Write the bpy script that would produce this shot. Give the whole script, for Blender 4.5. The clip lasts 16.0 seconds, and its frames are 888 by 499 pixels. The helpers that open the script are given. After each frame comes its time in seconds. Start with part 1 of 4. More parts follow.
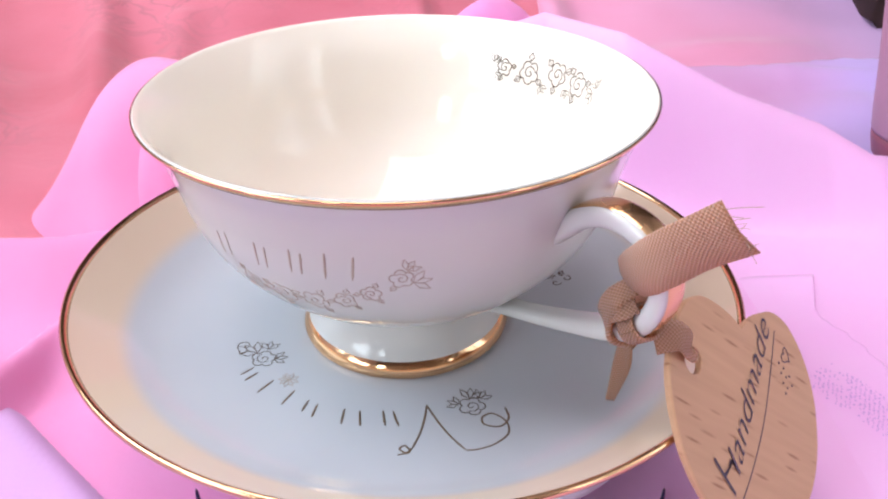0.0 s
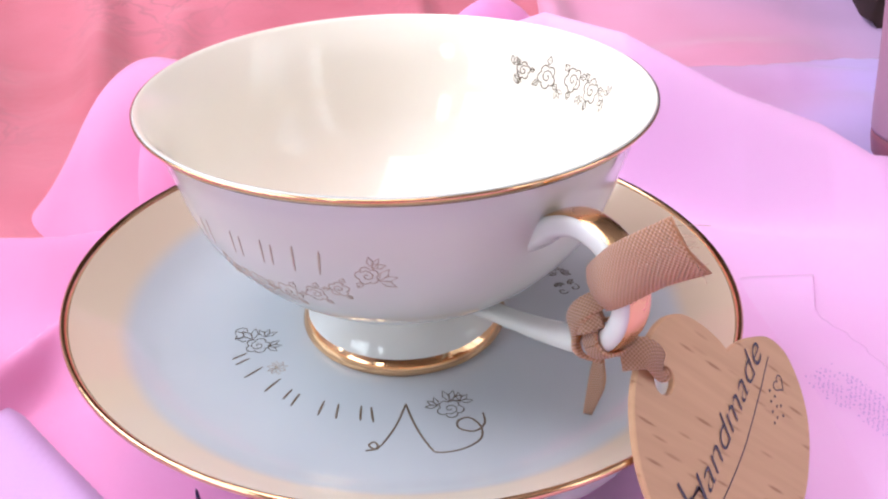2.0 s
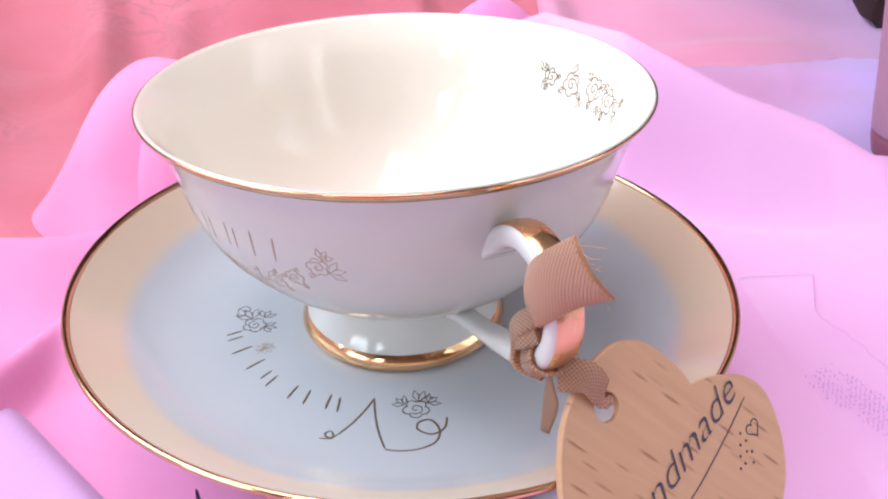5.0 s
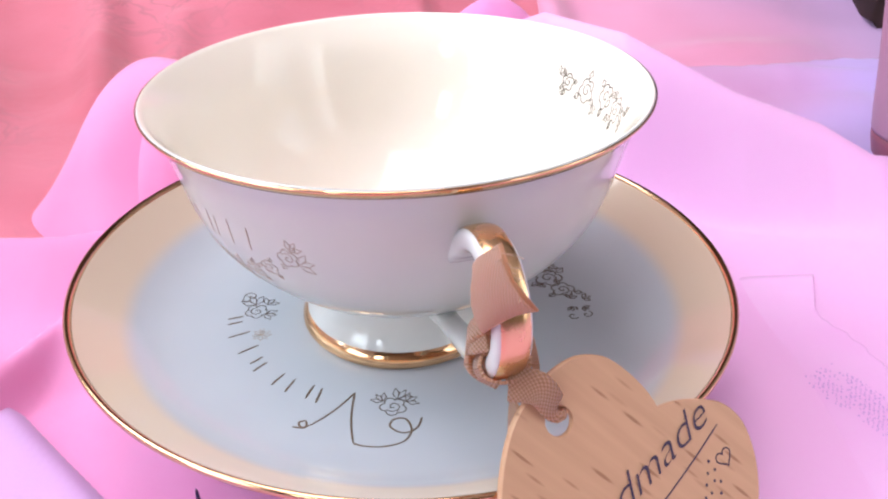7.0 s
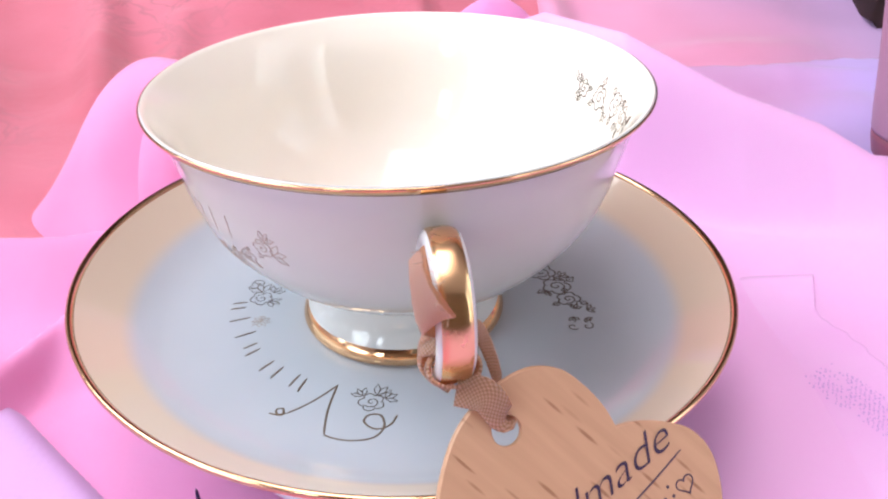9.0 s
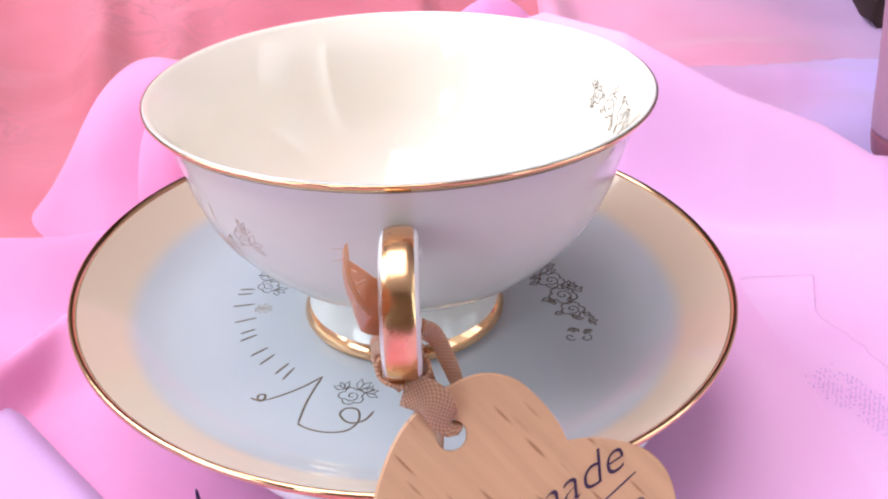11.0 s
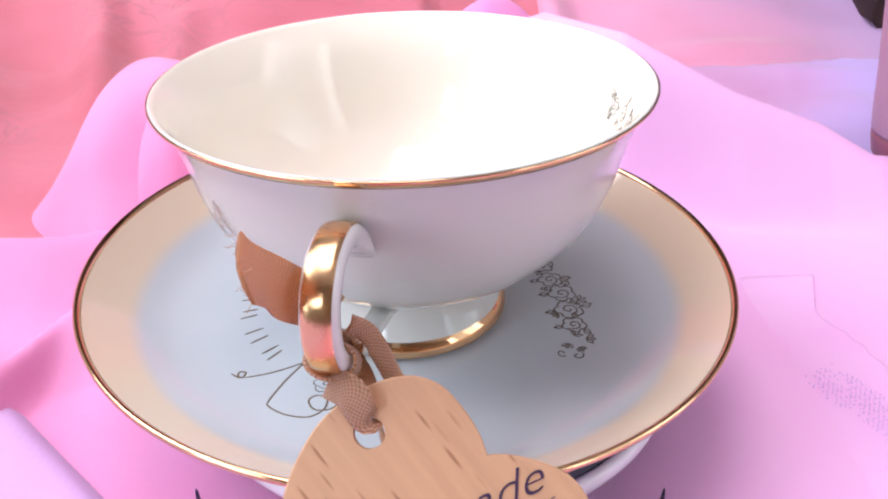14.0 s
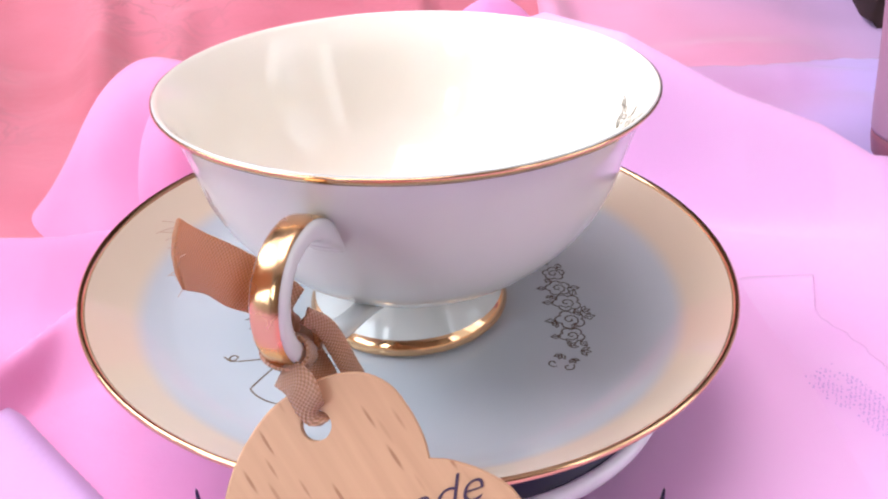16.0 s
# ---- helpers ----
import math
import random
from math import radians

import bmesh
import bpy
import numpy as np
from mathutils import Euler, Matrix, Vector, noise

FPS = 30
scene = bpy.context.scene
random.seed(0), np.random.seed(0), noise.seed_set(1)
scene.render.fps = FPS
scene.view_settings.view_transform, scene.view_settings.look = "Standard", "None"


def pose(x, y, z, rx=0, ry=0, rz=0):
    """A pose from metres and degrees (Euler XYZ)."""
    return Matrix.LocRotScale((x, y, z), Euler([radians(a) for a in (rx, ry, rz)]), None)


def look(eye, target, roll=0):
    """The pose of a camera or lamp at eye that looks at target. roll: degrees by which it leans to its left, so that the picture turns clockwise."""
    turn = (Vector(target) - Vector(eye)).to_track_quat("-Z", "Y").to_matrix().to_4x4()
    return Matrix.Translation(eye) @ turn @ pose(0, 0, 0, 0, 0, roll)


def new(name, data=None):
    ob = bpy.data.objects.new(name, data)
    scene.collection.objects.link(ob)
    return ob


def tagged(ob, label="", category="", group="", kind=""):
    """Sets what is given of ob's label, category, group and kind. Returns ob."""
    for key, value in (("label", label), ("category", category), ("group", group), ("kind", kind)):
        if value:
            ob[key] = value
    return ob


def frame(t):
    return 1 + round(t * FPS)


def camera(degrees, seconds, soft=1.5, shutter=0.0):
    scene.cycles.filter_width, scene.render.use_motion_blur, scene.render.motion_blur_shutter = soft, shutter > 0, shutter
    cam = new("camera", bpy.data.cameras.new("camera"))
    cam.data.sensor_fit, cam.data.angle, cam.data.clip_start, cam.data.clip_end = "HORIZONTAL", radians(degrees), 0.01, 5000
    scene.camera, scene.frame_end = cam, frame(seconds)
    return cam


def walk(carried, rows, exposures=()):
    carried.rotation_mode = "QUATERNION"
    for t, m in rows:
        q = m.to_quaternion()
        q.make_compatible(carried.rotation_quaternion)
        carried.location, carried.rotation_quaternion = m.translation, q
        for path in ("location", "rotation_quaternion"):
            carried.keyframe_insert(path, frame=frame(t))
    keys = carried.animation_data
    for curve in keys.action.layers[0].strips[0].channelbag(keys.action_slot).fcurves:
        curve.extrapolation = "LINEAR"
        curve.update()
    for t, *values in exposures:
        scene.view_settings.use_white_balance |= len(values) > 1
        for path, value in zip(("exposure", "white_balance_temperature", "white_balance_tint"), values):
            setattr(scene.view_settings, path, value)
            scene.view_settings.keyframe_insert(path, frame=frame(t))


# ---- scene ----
cam = camera(57.71, 16.0, soft=2.2)
EYE = pose(0, -0.1638, 0.1122, 59.774, 0, -0.8638) @ pose(0, 0, 0, 0, 0, -0.264)
walk(cam, [(0.0, EYE), (16.0, EYE)], exposures=[(0.0, 0.01), (16.0, 0.12)])

# ---- light: two windows behind the camera, daylight outside ----
world = bpy.data.worlds.new("daylight")
scene.world = world
world.use_nodes = True
wn = world.node_tree
sky = wn.nodes.new("ShaderNodeTexSky")
sky.sky_type = "NISHITA"
sky.sun_disc = False
sky.sun_elevation, sky.sun_rotation = radians(38), radians(215)
wn.links.new(sky.outputs[0], wn.nodes["Background"].inputs[0])
wn.nodes["Background"].inputs[1].default_value = 0.1


def window_lamp(name, place, target, sx, sy, power, colour):
    data = bpy.data.lights.new(name, "AREA")
    data.shape, data.size, data.size_y = "RECTANGLE", sx, sy
    data.energy, data.color = power, colour
    ob = new(name, data)
    ob.matrix_world = look(place, target)
    return ob


ROOM_Z, TABLE_Z = -0.79, -0.04
window_lamp("window_light", (-1.02, 0.05, 1.05), (0.0, 0.0, 0.0), 0.95, 0.9, 22.0, (0.81, 0.91, 1.0))
window_lamp("window_light", (-1.07, -0.875, 0.48), (0.0, -0.80, 0.3), 0.70, 0.5, 9.0, (0.84, 0.92, 1.0))
window_lamp("window_light", (-0.80, -1.57, 0.80), (0.0, -0.1, 0.0), 0.2, 0.5, 3.2, (0.84, 0.92, 1.0))
window_lamp("window_light", (1.56, -0.12, 0.74), (0.0, -0.12, 0.74), 0.26, 1.60, 4.0, (0.93, 0.96, 1.0))
window_lamp("window_light", (1.56, -1.34, 0.74), (0.0, -1.34, 0.74), 0.30, 1.60, 5.0, (0.93, 0.96, 1.0))
window_lamp("window_light", (1.57, -0.73, 0.74), (0.0, -0.73, 0.74), 0.9, 1.60, 9.5, (0.93, 0.95, 1.0))
# added warm fill from above, no known lamp; brightens the cup's inside
window_lamp("overhead_fill_light", (-0.25, 0.15, 1.62), (-0.25, 0.151, 0.0), 0.8, 1.3, 20.0, (1.0, 0.89, 0.93))


# ---- materials ----
def material(name, colour, rough=0.5, metal=0.0):
    m = bpy.data.materials.new(name)
    m.use_nodes = True
    p = m.node_tree.nodes["Principled BSDF"]
    p.inputs["Base Color"].default_value = (*colour, 1)
    p.inputs["Roughness"].default_value = rough
    p.inputs["Metallic"].default_value = metal
    return m, m.node_tree, p


def add(nt, kind, **values):
    n = nt.nodes.new(kind)
    for k, v in values.items():
        n.inputs[k.replace("_", " ")].default_value = v
    return n


def coords(nt, scale=(1, 1, 1), turn=(0, 0, 0)):
    c = nt.nodes.new("ShaderNodeTexCoord")
    m = nt.nodes.new("ShaderNodeMapping")
    m.inputs["Scale"].default_value = scale
    r = nt.nodes.new("ShaderNodeMapping")
    r.inputs["Rotation"].default_value = turn
    nt.links.new(c.outputs["Object"], r.inputs["Vector"])
    nt.links.new(r.outputs[0], m.inputs["Vector"])
    return m.outputs[0]


def ramp(nt, source, stops):
    r = nt.nodes.new("ShaderNodeValToRGB")
    e = r.color_ramp.elements
    while len(e) < len(stops):
        e.new(0.5)
    for s, (at, c) in zip(e, stops):
        s.position, s.color = at, (*c, 1)
    nt.links.new(source, r.inputs[0])
    return r.outputs[0]


def bump(nt, p, source, strength, distance):
    b = add(nt, "ShaderNodeBump", Strength=strength, Distance=distance)
    nt.links.new(source, b.inputs["Height"])
    nt.links.new(b.outputs[0], p.inputs["Normal"])


def porcelain(name, a, b, border=None):
    m, nt, p = material(name, a, 0.09)
    v = coords(nt)
    n = add(nt, "ShaderNodeTexNoise", Scale=28.0, Detail=3.0)
    nt.links.new(v, n.inputs["Vector"])
    colour = ramp(nt, n.outputs[0], [(0.3, a), (0.7, b)])
    if border:
        # a second colour from one radius outward, with a soft edge
        flat = nt.nodes.new("ShaderNodeVectorMath")
        flat.operation = "MULTIPLY"
        flat.inputs[1].default_value = (1, 1, 0)
        nt.links.new(v, flat.inputs[0])
        far = nt.nodes.new("ShaderNodeVectorMath")
        far.operation = "LENGTH"
        nt.links.new(flat.outputs[0], far.inputs[0])
        span = add(nt, "ShaderNodeMapRange", From_Min=border[1], From_Max=border[2])
        span.interpolation_type = "SMOOTHSTEP"
        nt.links.new(far.outputs["Value"], span.inputs[0])
        mix = nt.nodes.new("ShaderNodeMix")
        mix.data_type = "RGBA"
        nt.links.new(span.outputs[0], mix.inputs[0])
        nt.links.new(colour, mix.inputs[6])
        mix.inputs[7].default_value = (*border[0], 1)
        colour = mix.outputs[2]
    nt.links.new(colour, p.inputs["Base Color"])
    f = add(nt, "ShaderNodeTexNoise", Scale=220.0, Detail=2.0)
    nt.links.new(v, f.inputs["Vector"])
    nt.links.new(ramp(nt, f.outputs[0], [(0.3, (0.035,) * 3), (0.75, (0.09,) * 3)]), p.inputs["Roughness"])
    bump(nt, p, n.outputs[0], 0.05, 0.0004)
    p.inputs["IOR"].default_value = 1.52
    p.inputs["Subsurface Weight"].default_value = 0.08
    p.inputs["Subsurface Radius"].default_value = (0.004, 0.003, 0.002)
    return m


def gold(name, colour, rough):
    m, nt, p = material(name, colour, rough, 1.0)
    v = coords(nt)
    n = add(nt, "ShaderNodeTexNoise", Scale=160.0, Detail=4.0)
    nt.links.new(v, n.inputs["Vector"])
    nt.links.new(ramp(nt, n.outputs[0], [(0.35, (rough * 0.8,) * 3), (0.8, (rough * 1.7,) * 3)]), p.inputs["Roughness"])
    bump(nt, p, n.outputs[0], 0.06, 0.0003)
    return m


def fabric(name, stops, scale=9.0, thin=0.3, weave=2600.0, wrinkle=55.0, veins=None, fade=None):
    """Sheer woven cloth: broad drifts of colour, small creases and a fine weave."""
    m, nt, p = material(name, stops[0][1], 0.75)
    v = coords(nt)
    n = add(nt, "ShaderNodeTexNoise", Scale=scale, Detail=3.0, Roughness=0.5)
    nt.links.new(v, n.inputs["Vector"])
    colour = ramp(nt, n.outputs[0], stops)
    if veins:
        d = add(nt, "ShaderNodeTexNoise", Scale=42.0, Detail=3.0, Roughness=0.6, Distortion=0.9)
        nt.links.new(v, d.inputs["Vector"])
        mask = ramp(nt, d.outputs[0], [(0.42, (0, 0, 0)), (0.50, (1, 1, 1)), (0.55, (0, 0, 0))])
        patch = add(nt, "ShaderNodeTexNoise", Scale=11.0, Detail=1.0)
        nt.links.new(v, patch.inputs["Vector"])
        where = ramp(nt, patch.outputs[0], [(0.44, (0, 0, 0)), (0.66, (0.6, 0.6, 0.6))])
        times = nt.nodes.new("ShaderNodeMath")
        times.operation = "MULTIPLY"
        nt.links.new(mask, times.inputs[0])
        nt.links.new(where, times.inputs[1])
        mix = nt.nodes.new("ShaderNodeMix")
        mix.data_type = "RGBA"
        nt.links.new(times.outputs[0], mix.inputs[0])
        nt.links.new(colour, mix.inputs[6])
        mix.inputs[7].default_value = (*veins, 1)
        colour = mix.outputs[2]
    if fade:
        # one colour passes into another across the cloth, unevenly
        part_x = nt.nodes.new("ShaderNodeSeparateXYZ")
        nt.links.new(v, part_x.inputs[0])
        drift = add(nt, "ShaderNodeTexNoise", Scale=7.0, Detail=2.0)
        nt.links.new(v, drift.inputs["Vector"])
        off = nt.nodes.new("ShaderNodeMath")
        off.operation = "MULTIPLY_ADD"
        off.inputs[1].default_value = 0.16
        nt.links.new(drift.outputs[0], off.inputs[0])
        nt.links.new(part_x.outputs[0], off.inputs[2])
        span = add(nt, "ShaderNodeMapRange", From_Min=fade[1] + 0.08, From_Max=fade[2] + 0.08)
        span.interpolation_type = "SMOOTHSTEP"
        nt.links.new(off.outputs[0], span.inputs[0])
        mix = nt.nodes.new("ShaderNodeMix")
        mix.data_type = "RGBA"
        nt.links.new(span.outputs[0], mix.inputs[0])
        nt.links.new(colour, mix.inputs[6])
        mix.inputs[7].default_value = (*fade[0], 1)
        colour = mix.outputs[2]
    nt.links.new(colour, p.inputs["Base Color"])
    p.inputs["Sheen Weight"].default_value = 0.35
    p.inputs["Sheen Roughness"].default_value = 0.4
    w = add(nt, "ShaderNodeTexNoise", Scale=wrinkle, Detail=4.0, Roughness=0.55)
    nt.links.new(v, w.inputs["Vector"])
    f = add(nt, "ShaderNodeTexNoise", Scale=weave, Detail=1.0)
    nt.links.new(v, f.inputs["Vector"])
    b1 = add(nt, "ShaderNodeBump", Strength=0.35, Distance=0.0016)
    nt.links.new(w.outputs[0], b1.inputs["Height"])
    b2 = add(nt, "ShaderNodeBump", Strength=0.25, Distance=0.0002)
    nt.links.new(f.outputs[0], b2.inputs["Height"])
    nt.links.new(b1.outputs[0], b2.inputs["Normal"])
    nt.links.new(b2.outputs[0], p.inputs["Normal"])
    t = nt.nodes.new("ShaderNodeBsdfTranslucent")
    nt.links.new(colour, t.inputs[0])
    mix = nt.nodes.new("ShaderNodeMixShader")
    mix.inputs[0].default_value = thin
    nt.links.new(p.outputs[0], mix.inputs[1])
    nt.links.new(t.outputs[0], mix.inputs[2])
    nt.links.new(mix.outputs[0], nt.nodes["Material Output"].inputs[0])
    return m


def beech():
    """Pale beech with short dark flecks along the grain."""
    m, nt, p = material("beech", (0.6, 0.36, 0.22), 0.55)
    v = coords(nt, (120, 9, 60), (0, 0, radians(-40)))
    n = add(nt, "ShaderNodeTexNoise", Scale=4.0, Detail=4.0)
    nt.links.new(v, n.inputs["Vector"])
    base = ramp(nt, n.outputs[0], [(0.2, (0.43, 0.245, 0.14)), (0.8, (0.52, 0.305, 0.18))])
    v2 = coords(nt, (720, 105, 400), (0, 0, radians(-40)))
    k = add(nt, "ShaderNodeTexVoronoi", Scale=1.0)
    nt.links.new(v2, k.inputs["Vector"])
    fleck = ramp(nt, k.outputs["Distance"], [(0.14, (1, 1, 1)), (0.30, (0, 0, 0))])
    pick = nt.nodes.new("ShaderNodeSeparateColor")
    nt.links.new(k.outputs["Color"], pick.inputs[0])
    some = ramp(nt, pick.outputs[0], [(0.35, (0, 0, 0)), (0.7, (0.8, 0.8, 0.8))])
    times = nt.nodes.new("ShaderNodeMath")
    times.operation = "MULTIPLY"
    nt.links.new(fleck, times.inputs[0])
    nt.links.new(some, times.inputs[1])
    mix = nt.nodes.new("ShaderNodeMix")
    mix.data_type = "RGBA"
    nt.links.new(times.outputs[0], mix.inputs[0])
    nt.links.new(base, mix.inputs[6])
    mix.inputs[7].default_value = (0.24, 0.10, 0.045, 1)
    nt.links.new(mix.outputs[2], p.inputs["Base Color"])
    bump(nt, p, times.outputs[0], -0.3, 0.0002)
    return m


def satin():
    """Twill ribbon: fine diagonal ribs."""
    m, nt, p = material("satin_ribbon", (0.38, 0.2, 0.12), 0.42)
    uv = nt.nodes.new("ShaderNodeUVMap")
    mp = nt.nodes.new("ShaderNodeMapping")
    mp.inputs["Rotation"].default_value = (0, 0, radians(38))
    nt.links.new(uv.outputs[0], mp.inputs[0])
    w = add(nt, "ShaderNodeTexWave", Scale=600.0, Distortion=0.3, Detail=1.0)
    nt.links.new(mp.outputs[0], w.inputs["Vector"])
    mp2 = nt.nodes.new("ShaderNodeMapping")
    mp2.inputs["Rotation"].default_value = (0, 0, radians(-52))
    nt.links.new(uv.outputs[0], mp2.inputs[0])
    w2 = add(nt, "ShaderNodeTexWave", Scale=560.0, Distortion=0.4)
    nt.links.new(mp2.outputs[0], w2.inputs["Vector"])
    mul = nt.nodes.new("ShaderNodeMath")
    mul.operation = "MULTIPLY_ADD"
    mul.inputs[1].default_value = 0.55
    nt.links.new(w.outputs["Fac"], mul.inputs[0])
    small = nt.nodes.new("ShaderNodeMath")
    small.operation = "MULTIPLY"
    small.inputs[1].default_value = 0.45
    nt.links.new(w2.outputs["Fac"], small.inputs[0])
    nt.links.new(small.outputs[0], mul.inputs[2])
    nt.links.new(ramp(nt, mul.outputs[0], [(0.15, (0.36, 0.20, 0.12)), (0.55, (0.66, 0.42, 0.28)), (0.85, (0.86, 0.66, 0.50))]), p.inputs["Base Color"])
    bump(nt, p, mul.outputs[0], 1.0, 0.0004)
    p.inputs["Sheen Weight"].default_value = 0.5
    t = nt.nodes.new("ShaderNodeBsdfTranslucent")
    t.inputs[0].default_value = (0.82, 0.43, 0.19, 1)
    mix = nt.nodes.new("ShaderNodeMixShader")
    mix.inputs[0].default_value = 0.5
    nt.links.new(p.outputs[0], mix.inputs[1])
    nt.links.new(t.outputs[0], mix.inputs[2])
    nt.links.new(mix.outputs[0], nt.nodes["Material Output"].inputs[0])
    return m


def plain(name, a, b, rough, scale, bumpiness=0.15, size=0.001):
    m, nt, p = material(name, a, rough)
    v = coords(nt)
    n = add(nt, "ShaderNodeTexNoise", Scale=scale, Detail=5.0)
    nt.links.new(v, n.inputs["Vector"])
    nt.links.new(ramp(nt, n.outputs[0], [(0.3, a), (0.7, b)]), p.inputs["Base Color"])
    bump(nt, p, n.outputs[0], bumpiness, size)
    return m


# one porcelain: lightened inside as lit, greyed on outside, foot and handle as shaded
LIT_IVORY = porcelain("lit_ivory_glaze", (0.775, 0.715, 0.63), (0.80, 0.745, 0.665))
SHADED_IVORY = porcelain("shaded_ivory_glaze", (0.560, 0.570, 0.560), (0.60, 0.605, 0.595))
DISH = porcelain("two_tone_glaze", (0.475, 0.508, 0.555), (0.51, 0.54, 0.585), ((0.65, 0.535, 0.415), 0.0618, 0.0662))
GOLD = gold("gold_lustre", (0.72, 0.46, 0.26), 0.10)
HANDLE_GOLD = gold("soft_gold_lustre", (0.76, 0.50, 0.27), 0.22)
LETTER = material("brown_gold_line", (0.15, 0.10, 0.06), 0.42, 0.3)[0]
INK = material("bronze_line", (0.085, 0.055, 0.035), 0.42, 0.3)[0]
PALE_INK = material("pale_gold_line", (0.40, 0.33, 0.28), 0.45, 0.15)[0]
PEN = material("pen_ink", (0.035, 0.015, 0.05), 0.5)[0]
BEECH = beech()
SATIN = satin()
PINK = fabric("pink_chiffon", [(0.3, (0.93, 0.34, 0.68)), (0.7, (0.94, 0.44, 0.79))])
PUFF = fabric("puffed_chiffon", [(0.3, (0.92, 0.32, 0.58)), (0.7, (0.94, 0.46, 0.76))], 16.0, 0.35)
ROSE = fabric("rose_chiffon", [(0.3, (0.92, 0.31, 0.58)), (0.7, (0.93, 0.39, 0.70))])
SALMON = fabric("salmon_cloth", [(0.3, (0.50, 0.10, 0.145)), (0.7, (0.69, 0.21, 0.29))], 7.0, 0.15, veins=(0.36, 0.12, 0.16))
LILAC = fabric("lilac_voile", [(0.3, (0.66, 0.33, 0.58)), (0.7, (0.74, 0.44, 0.72))], 14.0, fade=((0.58, 0.43, 0.80), 0.11, 0.19))
DEEP = fabric("deep_pink_chiffon", [(0.3, (0.91, 0.33, 0.62)), (0.7, (0.94, 0.45, 0.79))], 16.0)
BLUSH = fabric("blush_cloth", [(0.3, (0.70, 0.26, 0.40)), (0.7, (0.76, 0.40, 0.62))], 6.0, 0.15, fade=((0.40, 0.28, 0.50), 0.10, 0.29))
PALE = fabric("pale_pink_voile", [(0.3, (0.93, 0.53, 0.88)), (0.7, (0.95, 0.61, 0.92))])
CORNER = fabric("lilac_pink_chiffon", [(0.3, (0.66, 0.38, 0.70)), (0.7, (0.74, 0.47, 0.78))])
LACE = fabric("lace_voile", [(0.3, (0.93, 0.54, 0.90)), (0.7, (0.95, 0.63, 0.93))], 20.0)
VOILE = fabric("white_voile", [(0.3, (0.76, 0.74, 0.72)), (0.7, (0.82, 0.80, 0.78))], thin=0.5)
THREAD = material("lace_thread", (0.60, 0.36, 0.72), 0.8)[0]
FRAY = material("frayed_thread", (0.46, 0.29, 0.21), 0.6)[0]
PLASTIC = plain("white_plastic", (0.72, 0.72, 0.78), (0.76, 0.76, 0.82), 0.28, 60.0, 0.03)
# near-black navy that stands for shade in gaps
GAP_SHADE = plain("gap_shade", (0.012, 0.010, 0.05), (0.03, 0.02, 0.08), 0.4, 90.0)
PINK_GLAZE = plain("pink_ceramic", (0.34, 0.19, 0.27), (0.42, 0.25, 0.34), 0.4, 18.0)
ROSE_GLAZE = plain("rose_ceramic", (0.20, 0.06, 0.09), (0.27, 0.095, 0.13), 0.4, 40.0)
DARKWOOD = plain("dark_wood", (0.035, 0.02, 0.012), (0.07, 0.04, 0.025), 0.5, 30.0)
PAINT = plain("wall_paint", (0.60, 0.54, 0.56), (0.64, 0.58, 0.60), 0.8, 12.0)
# brown chosen for the unseen south wall, so gold reflects a dark stripe
DIM_WALL = plain("dim_wall", (0.13, 0.085, 0.06), (0.18, 0.12, 0.085), 0.5, 26.0)
OAK = plain("oak_boards", (0.28, 0.17, 0.10), (0.36, 0.23, 0.14), 0.5, 22.0)


# ---- mesh helpers ----
def part(name, bm, mat, parent=None, label="", smooth=True):
    me = bpy.data.meshes.new(name)
    bmesh.ops.recalc_face_normals(bm, faces=bm.faces)
    if smooth:
        for f in bm.faces:
            f.smooth = True
    bm.to_mesh(me)
    bm.free()
    for one in mat if isinstance(mat, (list, tuple)) else [mat]:
        me.materials.append(one)
    ob = new(name, me)
    ob.parent = parent
    if label:
        tagged(ob, label)
    return ob


def smooth_line(points, steps=8, closed=False):
    """Catmull-Rom curve through the points."""
    p = [np.array(q, float) for q in points]
    n = len(p)
    out = []
    for i in range(n if closed else n - 1):
        a, b = p[i], p[(i + 1) % n]
        z = p[i - 1] if closed or i else 2 * a - b
        c = p[(i + 2) % n] if closed or i + 2 < n else 2 * b - a
        for k in range(steps):
            t = k / steps
            out.append(0.5 * (2 * a + (b - z) * t + (2 * z - 5 * a + 4 * b - c) * t * t + (3 * a - z - 3 * b + c) * t ** 3))
    if not closed:
        out.append(p[-1])
    return out


def lathe(profile, n=160, closed=False):
    """A turned body: profile of (radius, height)."""
    bm = bmesh.new()
    rings = []
    for r, z in profile:
        if r < 1e-6:
            rings.append([bm.verts.new((0, 0, z))])
        else:
            rings.append([bm.verts.new((r * math.cos(2 * math.pi * i / n), r * math.sin(2 * math.pi * i / n), z)) for i in range(n)])
    pairs = list(zip(rings[:-1], rings[1:])) + ([(rings[-1], rings[0])] if closed else [])
    for a, b in pairs:
        for i in range(n):
            j = (i + 1) % n
            if len(a) == 1:
                bm.faces.new((a[0], b[i], b[j]))
            elif len(b) == 1:
                bm.faces.new((a[i], a[j], b[0]))
            else:
                bm.faces.new((a[i], a[j], b[j], b[i]))
    return bm


def box(size, at=(0, 0, 0), bevel=0.0):
    bm = bmesh.new()
    bmesh.ops.create_cube(bm, size=1, matrix=Matrix.Translation(at) @ Matrix.Diagonal((*size, 1)))
    if bevel:
        bmesh.ops.bevel(bm, geom=bm.edges[:], offset=bevel, segments=2, affect="EDGES")
    return bm


